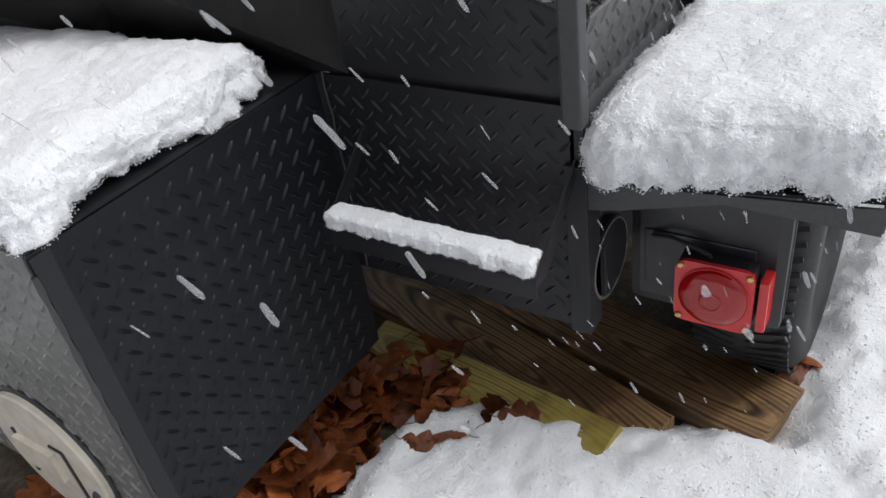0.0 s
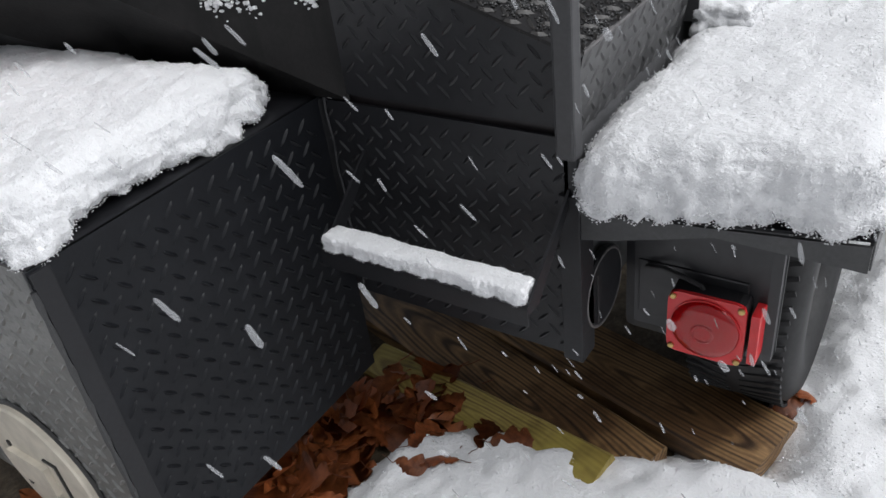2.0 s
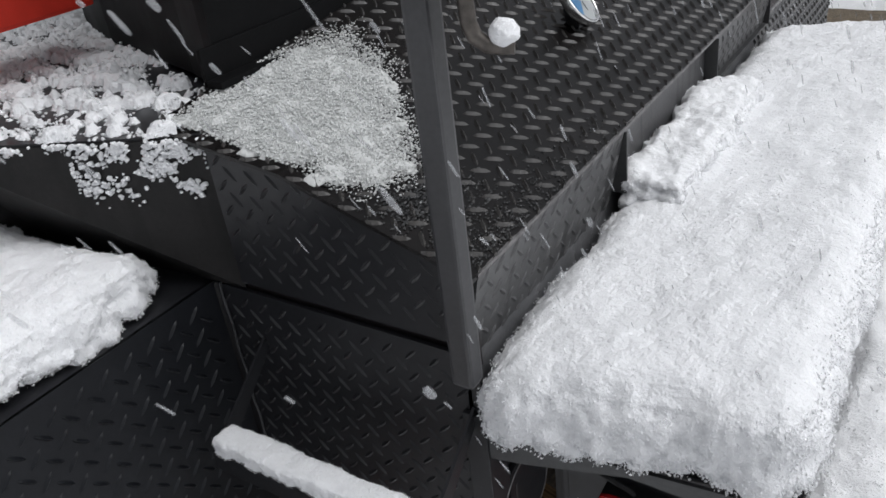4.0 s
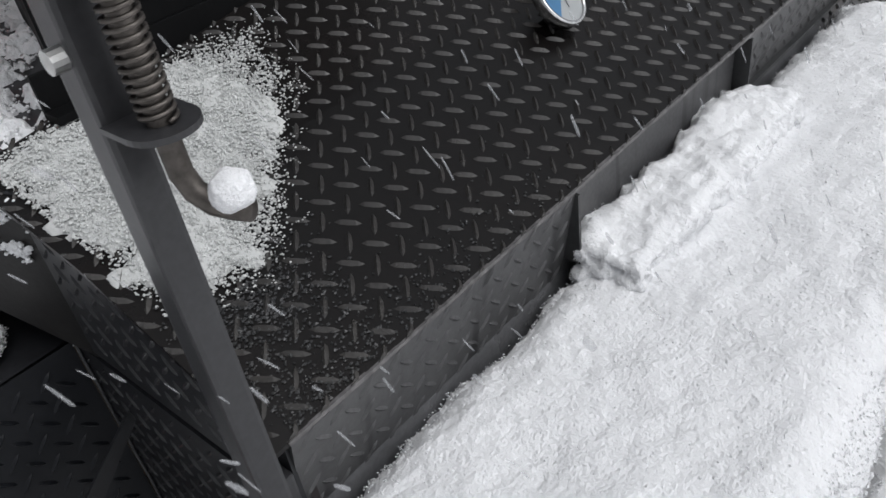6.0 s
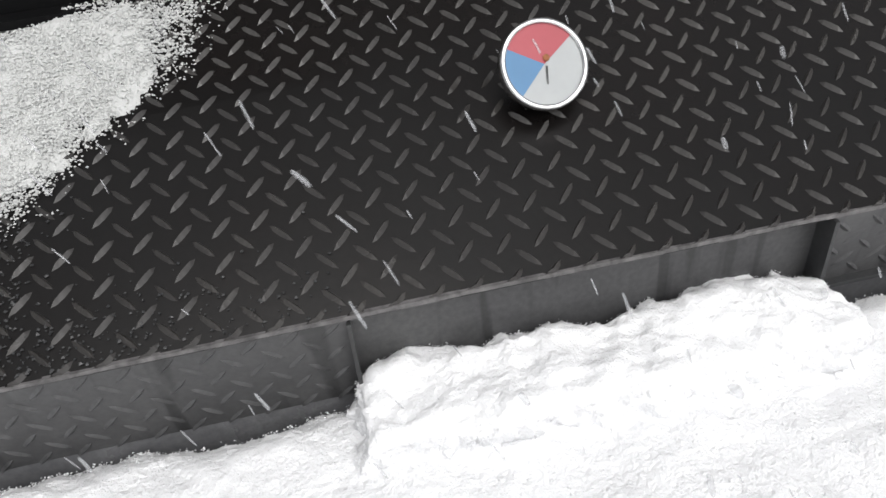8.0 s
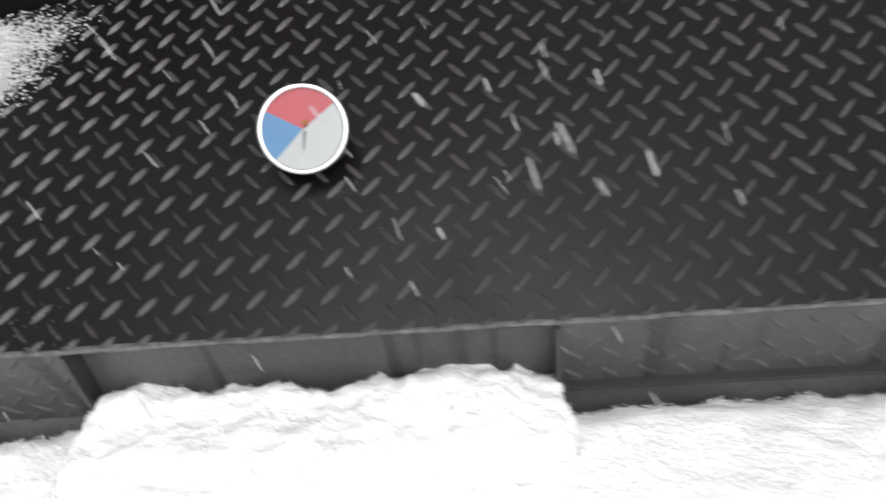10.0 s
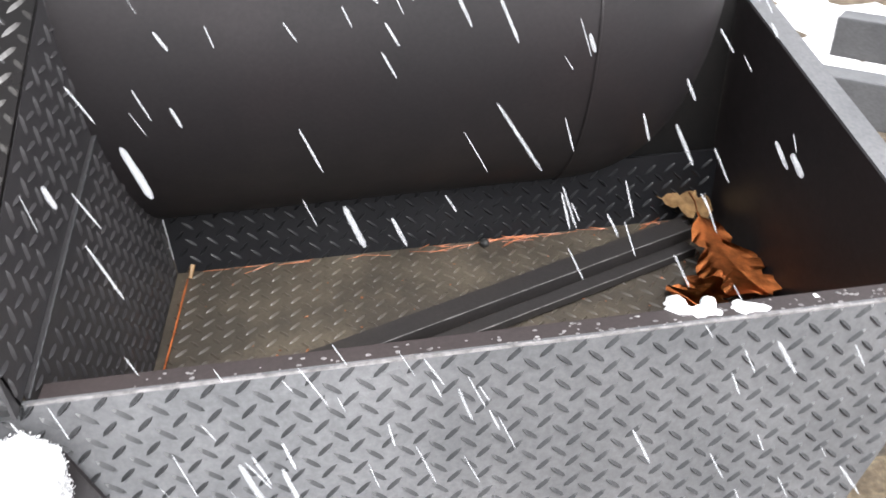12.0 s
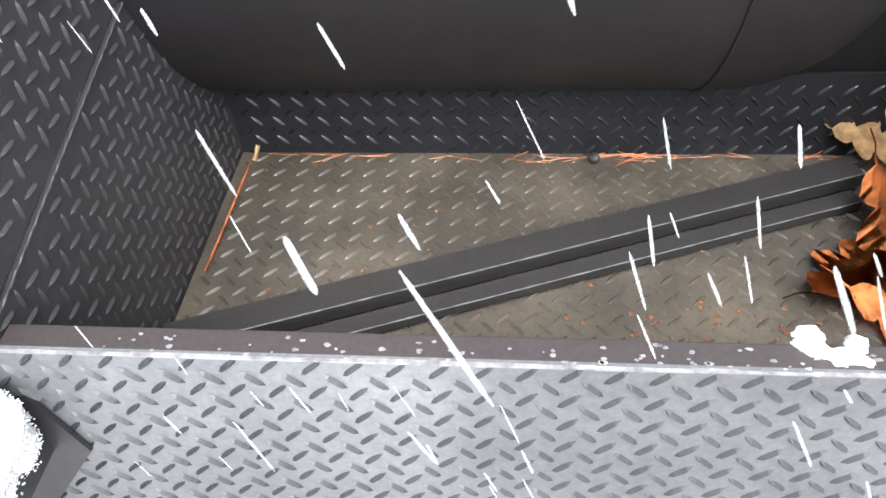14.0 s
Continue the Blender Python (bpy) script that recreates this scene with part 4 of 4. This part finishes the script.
def along(p, q, roll=0.0):
    """A frame at p whose z axis points to q."""
    d = (Vector(q) - Vector(p)).normalized()
    a = d.cross(Vector((0, 0, 1))).normalized()
    m = Matrix((a, d.cross(a), d)).transposed().to_4x4()
    m.translation = p
    return m @ pose(0, 0, 0, 0, 0, roll)


for ax, z, wide, by in ((-0.673, 0.022, 0.017, 3.205), (-0.639, 0.028, 0.031, 3.195), (-0.601, 0.013, 0.027, 3.185)):
    ay = 2.272
    bx = ax - 0.375 * (by - ay)
    lean = along((ax, ay, FLOORZ + z + 0.005), (bx, by, FLOORZ + z + 0.005), 0)
    ln = math.hypot(bx - ax, by - ay)
    iron = angle_iron(ln, wide, lean, "angle_iron", "black steel angle iron lying across the muddy floor", min(0.022, z))
    edge = tube([lean @ Vector((-0.001, 0.0, ln * k / 30)) for k in range(31)], [0.0011 + 0.0004 * math.sin(k * 2.7 + ax) for k in range(31)], 6)
    part("worn_edge", edge, SCUFF, iron, "bare worn edge")


def plank(length, width, thick, m, material, name, label, seed):
    bm = bmesh.new()
    n = 40
    rings = []
    rr = random.Random(seed)
    for i in range(n + 1):
        x = length * (i / n - 0.5)
        w0, w1 = width / 2 + 0.002 * wobble(x, seed, 0, 9.0), width / 2 + 0.002 * wobble(x, seed + 5, 0, 9.0)
        b = 0.006
        prof = [(-w0, 0), (w1, 0), (w1, thick - b), (w1 - b, thick), (-w0 + b, thick), (-w0, thick - b)]
        rings.append([bm.verts.new(m @ Vector((x, y, z + 0.0015 * wobble(x, y, z + seed, 14.0)))) for y, z in prof])
    for a, b2 in zip(rings, rings[1:]):
        for k in range(6):
            bm.faces.new((a[k], a[(k + 1) % 6], b2[(k + 1) % 6], b2[k]))
    bm.faces.new(rings[0][::-1])
    bm.faces.new(rings[-1])
    ob = whole(name, bm, material, label, "plank")
    ob.data.transform(m.inverted())
    ob.matrix_world = m
    return ob


plank(0.76, 0.172, 0.045, pose(-0.565, 1.238, GROUND + 0.014, 0, 0, -14), PLANK, "wooden_plank", "wet brown wooden plank with swirling grain on the ground", 3)
plank(0.84, 0.160, 0.040, pose(-0.79, 1.122, GROUND + 0.012, 0, 0, -17), PLANK, "wooden_plank", "wet brown wooden plank beside the leaves", 8)
plank(0.60, 0.085, 0.03, pose(-0.73, 1.002, GROUND + 0.030, 16, -3.6, -10), MOSSY, "mossy_board", "yellow-green mossy board end half buried in snow", 5)
plank(0.27, 0.11, 0.05, pose(-0.715, 2.80, GROUND + 0.012, 0, 0, 75), GREYWOOD, "wooden_block", "weathered wooden block on the ground by the side wall", 11)


# ---- leaves ----
def oak_leaf_mesh(name, length, seed, lobes=4):
    """A lobed, curled oak leaf."""
    rr = random.Random(seed)
    bm = bmesh.new()
    n = 26
    mid, left, right = [], [], []
    curl, cup = rr.uniform(-0.35, 0.5), rr.uniform(-0.5, 0.7)
    for i in range(n + 1):
        t = i / n
        env = 0.36 * math.sin(math.pi * min(1, t ** 1.25 * 0.95 + 0.04)) ** 0.7
        lob = 0.36 + 0.64 * abs(math.sin(math.pi * lobes * t + 0.3)) ** 0.7
        w = length * env * lob * (1 if t > 0.06 else 0.15)
        x = length * (t - 0.5)
        z = length * curl * (t - 0.5) ** 2
        mid.append(bm.verts.new((x, 0.01 * length * math.sin(5 * t), z)))
        for side, sgn in ((left, 1), (right, -1)):
            ww = w * rr.uniform(0.92, 1.06)
            side.append((bm.verts.new((x + ww * 0.14, sgn * ww * 0.5, z + cup * ww * 0.18)), bm.verts.new((x + ww * 0.30, sgn * ww, z + cup * ww * 0.55 + 0.02 * length * rr.uniform(-1, 1)))))
    for i in range(n):
        for side, flip in ((left, False), (right, True)):
            for a, b, c, d in ((mid[i], mid[i + 1], side[i + 1][0], side[i][0]), (side[i][0], side[i + 1][0], side[i + 1][1], side[i][1])):
                bm.faces.new((a, b, c, d) if flip else (d, c, b, a))
    add_tube(bm, [(-length * 0.5, 0, length * curl * 0.25), (-length * 0.62, 0.01, length * curl * 0.3), (-length * 0.75, 0.015, length * curl * 0.3)], 0.0012, 5)
    r = bmesh.ops.solidify(bm, geom=bm.faces[:], thickness=0.0006)
    me = bpy.data.meshes.new(name)
    bm.to_mesh(me)
    bm.free()
    me.polygons.foreach_set("use_smooth", [True] * len(me.polygons))
    return me


leaf_meshes = [oak_leaf_mesh("oak_leaf", 0.12 + 0.012 * i, 30 + i, 3 + i % 2) for i in range(6)]
for i, me in enumerate(leaf_meshes):
    me.materials.append(RUSSET if i % 3 == 0 else LEAF)
rng = random.Random(21)
count = 0
while count < 190:
    x, y = (rng.uniform(-1.45, -0.70), rng.uniform(0.15, 1.02)) if rng.random() < 0.6 else (rng.uniform(-1.0, -0.74), rng.uniform(0.62, 1.05))
    if (x > -0.87 and y < 0.90) or (x > -0.80 and y > 0.98):
        continue
    ob = new("oak_leaf", leaf_meshes[rng.randrange(6)])
    ob.matrix_world = pose(x, y, GROUND + 0.012 + 0.035 * rng.random(), rng.gauss(0, 22), rng.gauss(0, 22), rng.uniform(0, 360)) @ Matrix.Diagonal((*([rng.uniform(0.6, 1.1)] * 3), 1))
    tagged(ob, "wet brown fallen oak leaf on the ground", "leaf", "fallen oak leaves")
    count += 1
for x, y, a in ((-0.66, 0.93, 100), (-0.61, 0.935, 40), (-0.74, 0.80, 15), (-0.71, 0.84, 200), (-0.77, 0.88, 80), (-0.19, 1.27, 30), (-0.17, 1.31, 140)):
    ob = new("oak_leaf", leaf_meshes[2])
    ob.matrix_world = pose(x, y, snow_ground(x, y) + 0.006, 25, 10, a) @ Matrix.Diagonal((0.6, 0.6, 0.6, 1))
    tagged(ob, "brown oak leaf half out of the snow", "leaf", "fallen oak leaves")
# leaves in the open box
big = oak_leaf_mesh("oak_leaf", 0.19, 77, 3)
big.materials.append(ORANGE)
for x, y, z, rx, ry, rz, s in ((-0.865, 3.205, 0.676, -6, 10, 12, 1.08), (-0.80, 3.125, 0.652, -4, 6, 130, 0.85), (-0.735, 3.17, 0.648, 5, 6, 60, 0.75)):
    ob = new("oak_leaf", big)
    ob.matrix_world = pose(x, y, z, rx, ry, rz) @ Matrix.Diagonal((s, s, s, 1))
    tagged(ob, "orange-brown oak leaf in the corner of the box", "leaf", "leaves in the box")
tan_leaf = oak_leaf_mesh("dry_leaf", 0.11, 51, 3)
tan_leaf.materials.append(TAN)
ob = new("dry_leaf", tan_leaf)
ob.matrix_world = pose(-1.045, 3.205, FLOORZ + 0.05, 20, 10, 70) @ Matrix.Diagonal((0.9, 0.9, 0.9, 1))
tagged(ob, "curled pale tan leaf against the back plate", "leaf", "leaves in the box")
# twigs and needles along the floor's back edge
rng = random.Random(8)
bm = bmesh.new()
for i in range(40):
    y = rng.uniform(2.29, 3.20)
    if rng.random() < 0.5:
        y = rng.gauss(2.83, 0.06)
    x = -1.062 + abs(rng.gauss(0, 0.007))
    a, ln = rng.gauss(90, 16), rng.uniform(0.02, 0.07)
    d = Vector((math.cos(radians(a)), math.sin(radians(a)), rng.uniform(-0.05, 0.08))) * ln
    p = Vector((x, y, FLOORZ + 0.004 + 0.004 * rng.random()))
    add_tube(bm, [p - d / 2, p + Vector((0.002, 0, 0.001)), p + d / 2], 0.0006, 4)
whole("pine_needles", bm, RUSSET, "dry pine needles along the floor's back edge", "needles", kind="stuff")
bm = bmesh.new()
add_tube(bm, [(-0.80, 2.282, FLOORZ + 0.006), (-0.90, 2.286, FLOORZ + 0.009), (-1.03, 2.289, FLOORZ + 0.012)], 0.0016, 6)
whole("orange_stalk", bm, RUSSET, "thin orange plant stalk along the partition's foot", "stalk")
bm = bmesh.new()
add_tube(bm, [(-1.045, 2.290, FLOORZ + 0.004), (-1.05, 2.293, FLOORZ + 0.012), (-1.058, 2.297, FLOORZ + 0.024)], 0.004, 6)
whole("dry_stalk", bm, TAN, "short pale dry stalk in the corner", "stalk")
whole("pine_cone_scale", blob_clump(-1.048, 2.825, FLOORZ + 0.008, 0.009, rng, 1.0), DARK, "small dark cone scale among the needles", "cone scale", smooth=True)
# litter grains on the floor
bm = bmesh.new()
places = []
for i in range(260):
    a = rng.random()
    x, y = (-0.56 - 0.2 * rng.random(), 2.8 + 0.35 * rng.random()) if a < 0.6 else (rng.uniform(-1.05, -0.54), rng.uniform(2.30, 3.2))
    places.append((x, y, FLOORZ + 0.002, rng.uniform(0.0015, 0.004)))
whole("floor_grit", crumbs(places, rng), RUST, "brown grit on the muddy floor", "grit", kind="stuff")

# gravel and needles on the bare ground beside the front box
rng = random.Random(44)
places = [(x, y, ground_height(x, y) + 0.001, rng.uniform(0.002, 0.006)) for x, y in [(rng.uniform(-0.75, 0.1), rng.uniform(2.35, 4.1)) for i in range(5000)]]
whole("gravel", crumbs(places, rng), LITTER, "fine wet gravel beside the trailer", "gravel", kind="stuff")
bm = bmesh.new()
for i in range(260):
    x, y = rng.uniform(-0.85, 0.1), rng.uniform(2.35, 4.0)
    a, ln = rng.uniform(0, 180), rng.uniform(0.03, 0.08)
    d = Vector((math.cos(radians(a)), math.sin(radians(a)), rng.uniform(-0.04, 0.04))) * ln
    p = Vector((x, y, ground_height(x, y) + 0.005))
    add_tube(bm, [p - d / 2, p + d / 2], 0.0008, 3)
whole("ground_needles", bm, LEAF, "dry pine needles scattered on the wet ground", "needles", kind="stuff")

# ---- snow on things ----


def snow_slab(quad, thick, cell, r, base, seed, amp=0.010, lean=None, crumb=0.0):
    """A closed, rounded, lumpy slab of snow on four ground corners (anticlockwise)."""
    a, b, c, d = [Vector((*p, 0)) for p in quad]
    L, W = ((b - a).length + (c - d).length) / 2, ((d - a).length + (c - b).length) / 2
    nx, ny, nz = max(4, int(L / cell)), max(4, int(W / cell)), max(3, int(thick / cell))
    index, verts, faces = {}, [], []

    def point(i, j, k):
        key = (i, j, k)
        if key in index:
            return index[key]
        p = Vector((L * i / nx, W * j / ny, thick * k / nz))
        core = Vector((min(max(p.x, r), L - r), min(max(p.y, r), W - r), min(max(p.z, r * 0.6), thick - r)))
        n = (p - core)
        n = n.normalized() if n.length > 1e-6 else Vector((0, 0, 1))
        q = core + n * min((p - core).length, r)
        s = Vector((q.x + seed, q.y, q.z))
        lump = amp * (0.9 * noise.fractal(s * 11.0, 1.0, 2.0, 2) + 0.45 * noise.fractal(s * 34.0, 1.0, 2.0, 2) + 0.2 * noise.fractal(s * 80.0, 1.0, 2.0, 2))
        edge = 0.42 + 0.5 * (1 - abs(n.z)) if k == nz else 0.9
        q += n * lump * edge * (1.0 + 0.9 * max(0.0, 1 - 3 * k / nz) * (1 if k < nz else 0))
        if crumb:
            q += n * crumb * (1.4 - n.z) * (noise.noise(s * 62.0) + 0.8 * noise.noise(s * 125.0))
        u, v = q.x / L, q.y / W
        g = a * (1 - u) * (1 - v) + b * u * (1 - v) + c * u * v + d * (1 - u) * v
        tall = q.z * (1 + (lean(u, v) if lean else 0.0))
        index[key] = len(verts)
        verts.append((g.x, g.y, base(g.x, g.y) + max(0.0005, tall)))
        return index[key]

    for i in range(nx):
        for j in range(ny):
            faces.append((point(i, j, nz), point(i + 1, j, nz), point(i + 1, j + 1, nz), point(i, j + 1, nz)))
    for k in range(nz):
        for i in range(nx):
            faces.append((point(i, 0, k), point(i + 1, 0, k), point(i + 1, 0, k + 1), point(i, 0, k + 1)))
            faces.append((point(i + 1, ny, k), point(i, ny, k), point(i, ny, k + 1), point(i + 1, ny, k + 1)))
        for j in range(ny):
            faces.append((point(nx, j, k), point(nx, j + 1, k), point(nx, j + 1, k + 1), point(nx, j, k + 1)))
            faces.append((point(0, j + 1, k), point(0, j, k), point(0, j, k + 1), point(0, j + 1, k + 1)))
    rr = random.Random(int(seed * 7))
    tops = nx * ny
    spots = []
    size = min(cell, 0.006)
    for f in faces[:tops]:
        if rr.random() < 0.28:
            p = verts[f[0]]
            spots.append((p[0] + rr.uniform(-1, 1) * cell, p[1] + rr.uniform(-1, 1) * cell, p[2] - 0.02 * size, size * rr.uniform(0.12, 0.26)))
    for f in faces[tops:]:
        low = min(verts[i][2] for i in f) < base(verts[f[0]][0], verts[f[0]][1]) + 0.25 * thick
        for q in range(6 if low else 3):
            p = verts[f[rr.randrange(4)]]
            k = rr.uniform(0.12, 0.34) if low else rr.uniform(0.12, 0.28)
            r2 = 0.9 if low else 0.55
            spots.append((p[0] + rr.uniform(-r2, r2) * cell, p[1] + rr.uniform(-r2, r2) * cell, p[2] + rr.uniform(-0.8, 0.5) * cell, size * k))
    cv, cf = crumbs(spots, rr)
    o = len(verts)
    return verts + cv, faces + [tuple(o + i for i in f) for f in cf]


whole("fender_snow", snow_slab([(-0.455, 0.880), (-0.092, 0.900), (-0.092, 2.296), (-0.452, 2.292)], 0.106, 0.0055, 0.058, lambda x, y: fender_z(x) + 0.001, 1.0, 0.014, crumb=0.0032),
      SNOW, "thick fresh snow lying on the flat fender", "snow", smooth=True)
whole("snow_ridge", snow_slab([(-0.458, 1.326), (-0.346, 1.318), (-0.352, 1.812), (-0.462, 1.810)], 0.062, 0.0036, 0.026, lambda x, y: 0.864, 9.0, 0.024, crumb=0.0045),
      SNOW, "slid ridge of clumped snow against the lid skirt", "snow", smooth=True)
whole("ledge_snow", snow_slab([(-0.810, 0.776), (-0.466, 0.774), (-0.466, 0.816), (-0.810, 0.816)], 0.024, 0.0022, 0.008, lambda x, y: 0.7045, 4.0, 0.006, crumb=0.0020),
      SNOW, "narrow strip of snow on the rear ledge", "snow", smooth=True)
whole("firebox_snow", snow_slab([(-1.60, 0.404), (-0.900, 0.400), (-0.905, 0.862), (-1.60, 0.80)], 0.078, 0.0045, 0.050, lambda x, y: FBTOP, 6.0, 0.020, crumb=0.0040),
      SNOW, "thick snow on the firebox top", "snow", smooth=True)
for k, (x0, x1, y0, y1, z) in enumerate(((-0.504, -0.472, 2.925, 2.985, 0.009), (-0.490, -0.475, 3.014, 3.030, 0.002), (-0.490, -0.475, 3.084, 3.100, 0.002))):
    whole("rim_snow", snow_sheet(rect_inset(x0 + 0.004, x1 + 0.002, y0, y1), x0 - 0.004, x1 + 0.006, y0 - 0.02, y1 + 0.02, z, lambda x, y: RIMZ, 0.0024, 0.008, 0.002, 0.022, 20.0 + k),
          SNOW, "small patch of snow on the box rim", "snow", group="rim snow patches", smooth=True)


# grainy patch on the lid
PATCH = [(-0.86, 0.905), (-0.70, 0.912), (-0.61, 0.930), (-0.573, 0.972), (-0.60, 1.040), (-0.655, 1.105), (-0.74, 1.20), (-0.85, 1.262), (-0.905, 1.10), (-0.905, 0.92)]


def patch_inset(x, y):
    """Distance inside the grainy patch: widest along the hood, with its tip near the rear edge."""
    gaps = []
    for (ax, ay), (bx, by) in zip(PATCH, PATCH[1:] + PATCH[:1]):
        dx, dy = bx - ax, by - ay
        gaps.append(((y - ay) * dx - (x - ax) * dy) / math.hypot(dx, dy))
    return min(gaps)


rng = random.Random(5)
places = []
while len(places) < 25000:
    x, y = rng.uniform(-0.89, -0.47), rng.uniform(0.915, 1.34)
    d = patch_inset(x, y) + 0.016 * wobble(x, y, 1, 14.0, 4) + 0.012 * wobble(x, y, 3, 60.0, 3)
    if rng.random() > min(1.0, max(0.0, 0.5 + d / 0.07)) ** 2 * (0.45 + 0.55 * min(1.0, (1.27 - y) / 0.16)) or d < -0.03 or y < 0.901:
        continue
    places.append((x, y, lid_z(x, y) + rng.uniform(0.001, 0.007), rng.uniform(0.0010, 0.0025) * (1.0 if d > 0 else 0.75)))
whole("grainy_snow", crumbs(places, rng), GRAIN, "grainy half-melted snow on the lid", "snow", kind="stuff")
whole("thin_snow", snow_sheet(lambda x, y: min(patch_inset(x, y), 1.20 - y) - 0.014, -0.90, -0.46, 0.90, 1.36, 0.0045, lambda x, y: lid_z(x, y), 0.005, 0.02, 0.003, 0.05, 2.0), GRAIN, "thin grainy snow on the lid", "snow", smooth=True)
places = []
while len(places) < 700:
    y = rng.uniform(0.92, 1.35)
    x = LIDX - abs(rng.gauss(0, 0.03)) - 0.004
    if rng.random() < math.exp(-(y - 0.92) / 0.16):
        places.append((x, y, lid_z(x, y) + 0.001, rng.uniform(0.0008, 0.0022)))
while len(places) < 1700:
    x, y = rng.gauss(-0.56, 0.035), rng.gauss(0.985, 0.04)
    if patch_inset(x, y) < 0.0 and x < LIDX - 0.005 and y > 0.902:
        places.append((x, y, lid_z(x, y) + 0.001, rng.uniform(0.0008, 0.0024)))
whole("frost_crumbs", crumbs(places, rng), GREY, "frozen slush crumbs along the lid edge", "slush", kind="stuff")

# clumps on the cowl
def cowl_front(x):
    return 0.915 + 0.452 * (x + 0.824) if x > -1.2 else 0.745 + 0.345 * (x + 1.2)


def clump_inset(x, y):
    """Broken clumps: solid further in, loose islands towards the front edge; none under the hood."""
    edge = y - cowl_front(x)
    lumps = 0.020 * (wobble(x, y, 4, 24.0, 3) + 0.8 * wobble(x, y, 9, 55.0, 3) - 0.40 + 0.30 * min(1.0, max(0.0, edge / 0.16)) + 0.30 * wobble(x, y, 21, 9.0, 2))
    return min(lumps, edge - 0.004, -0.830 - x, max(1.066 - y, -1.145 - x), 1.43 - y)


whole("clumped_snow", snow_sheet(clump_inset, -1.90, -0.86, 0.58, 1.44, 0.013, lambda x, y: 1.1145, 0.0040, 0.012, 0.0032, 0.006, 6.0), SNOW, "broken clumps of snow on the cowl top", "snow", smooth=True)
rng = random.Random(15)
places = []
while len(places) < 5200:
    x, y = rng.uniform(-1.80, -0.875), rng.uniform(0.60, 1.40)
    if -0.011 < clump_inset(x, y) < 0.010:
        places.append((x, y, 1.116 + rng.random() * 0.014 * (clump_inset(x, y) > 0), rng.uniform(0.0012, 0.0034)))
for i in range(22):
    cx, cd, size = rng.uniform(-1.14, -0.835), abs(rng.gauss(0, 0.024)), rng.uniform(0.006, 0.016)
    for k in range(rng.randrange(25, 90)):
        x, drop = rng.gauss(cx, size), abs(rng.gauss(cd, size * 0.8))
        y = cowl_front(x) + (0.14 * drop / 0.22 if x < -1.0 else 0.0)
        places.append((x, y - 0.003 - 0.004 * rng.random(), 1.110 - drop, rng.uniform(0.0016, 0.0048)))
whole("snow_crumbs", crumbs(places, rng, True), SNOW, "loose crumbs of snow round the cowl clumps", "snow", kind="stuff", smooth=True)

# falling flakes
rng = random.Random(33)
verts, faces = [], []
k = 0
while k < 1100:
    x, y, z = rng.uniform(-1.1, -0.05), rng.uniform(0.2, 3.5), rng.uniform(0.5, 1.5)
    if -0.7 * (x + 0.03) + 0.7 * (1.47 - z) < 0.22:
        continue
    if x < -0.46 and z < lid_z(x) + 0.03 or (x + 1.325) ** 2 + (z - 1.135) ** 2 < 0.25:
        continue
    s = rng.uniform(0.0006, 0.0014) * (2.2 if rng.random() < 0.15 else 1.0)
    d = Vector((rng.gauss(0.25, 0.1), rng.gauss(0.45, 0.12), -1)).normalized() * (rng.uniform(0.008, 0.021) if y > 2.1 else rng.uniform(0.004, 0.011))
    a = d.orthogonal().normalized() * s
    b = d.cross(a).normalized() * s * 0.8
    p = Vector((x, y, z))
    o = len(verts)
    for u, w in ((-1, 0.35), (-0.8, 0.85), (0.1, 1.0), (0.75, 0.9), (1, 0.4)):
        for q in range(5):
            verts.append(tuple(p + d * u + w * (a * math.cos(q * 1.2566) + b * math.sin(q * 1.2566)) * rng.uniform(0.8, 1.2)))
    for r in range(4):
        faces += [(o + r * 5 + q, o + r * 5 + (q + 1) % 5, o + r * 5 + 5 + (q + 1) % 5, o + r * 5 + 5 + q) for q in range(5)]
    faces += [tuple(o + q for q in range(4, -1, -1)), tuple(o + 20 + q for q in range(5))]
    k += 1
whole("falling_snow", (verts, faces), FLAKE, "snowflakes falling through the air", "snowflakes", kind="stuff", smooth=True)
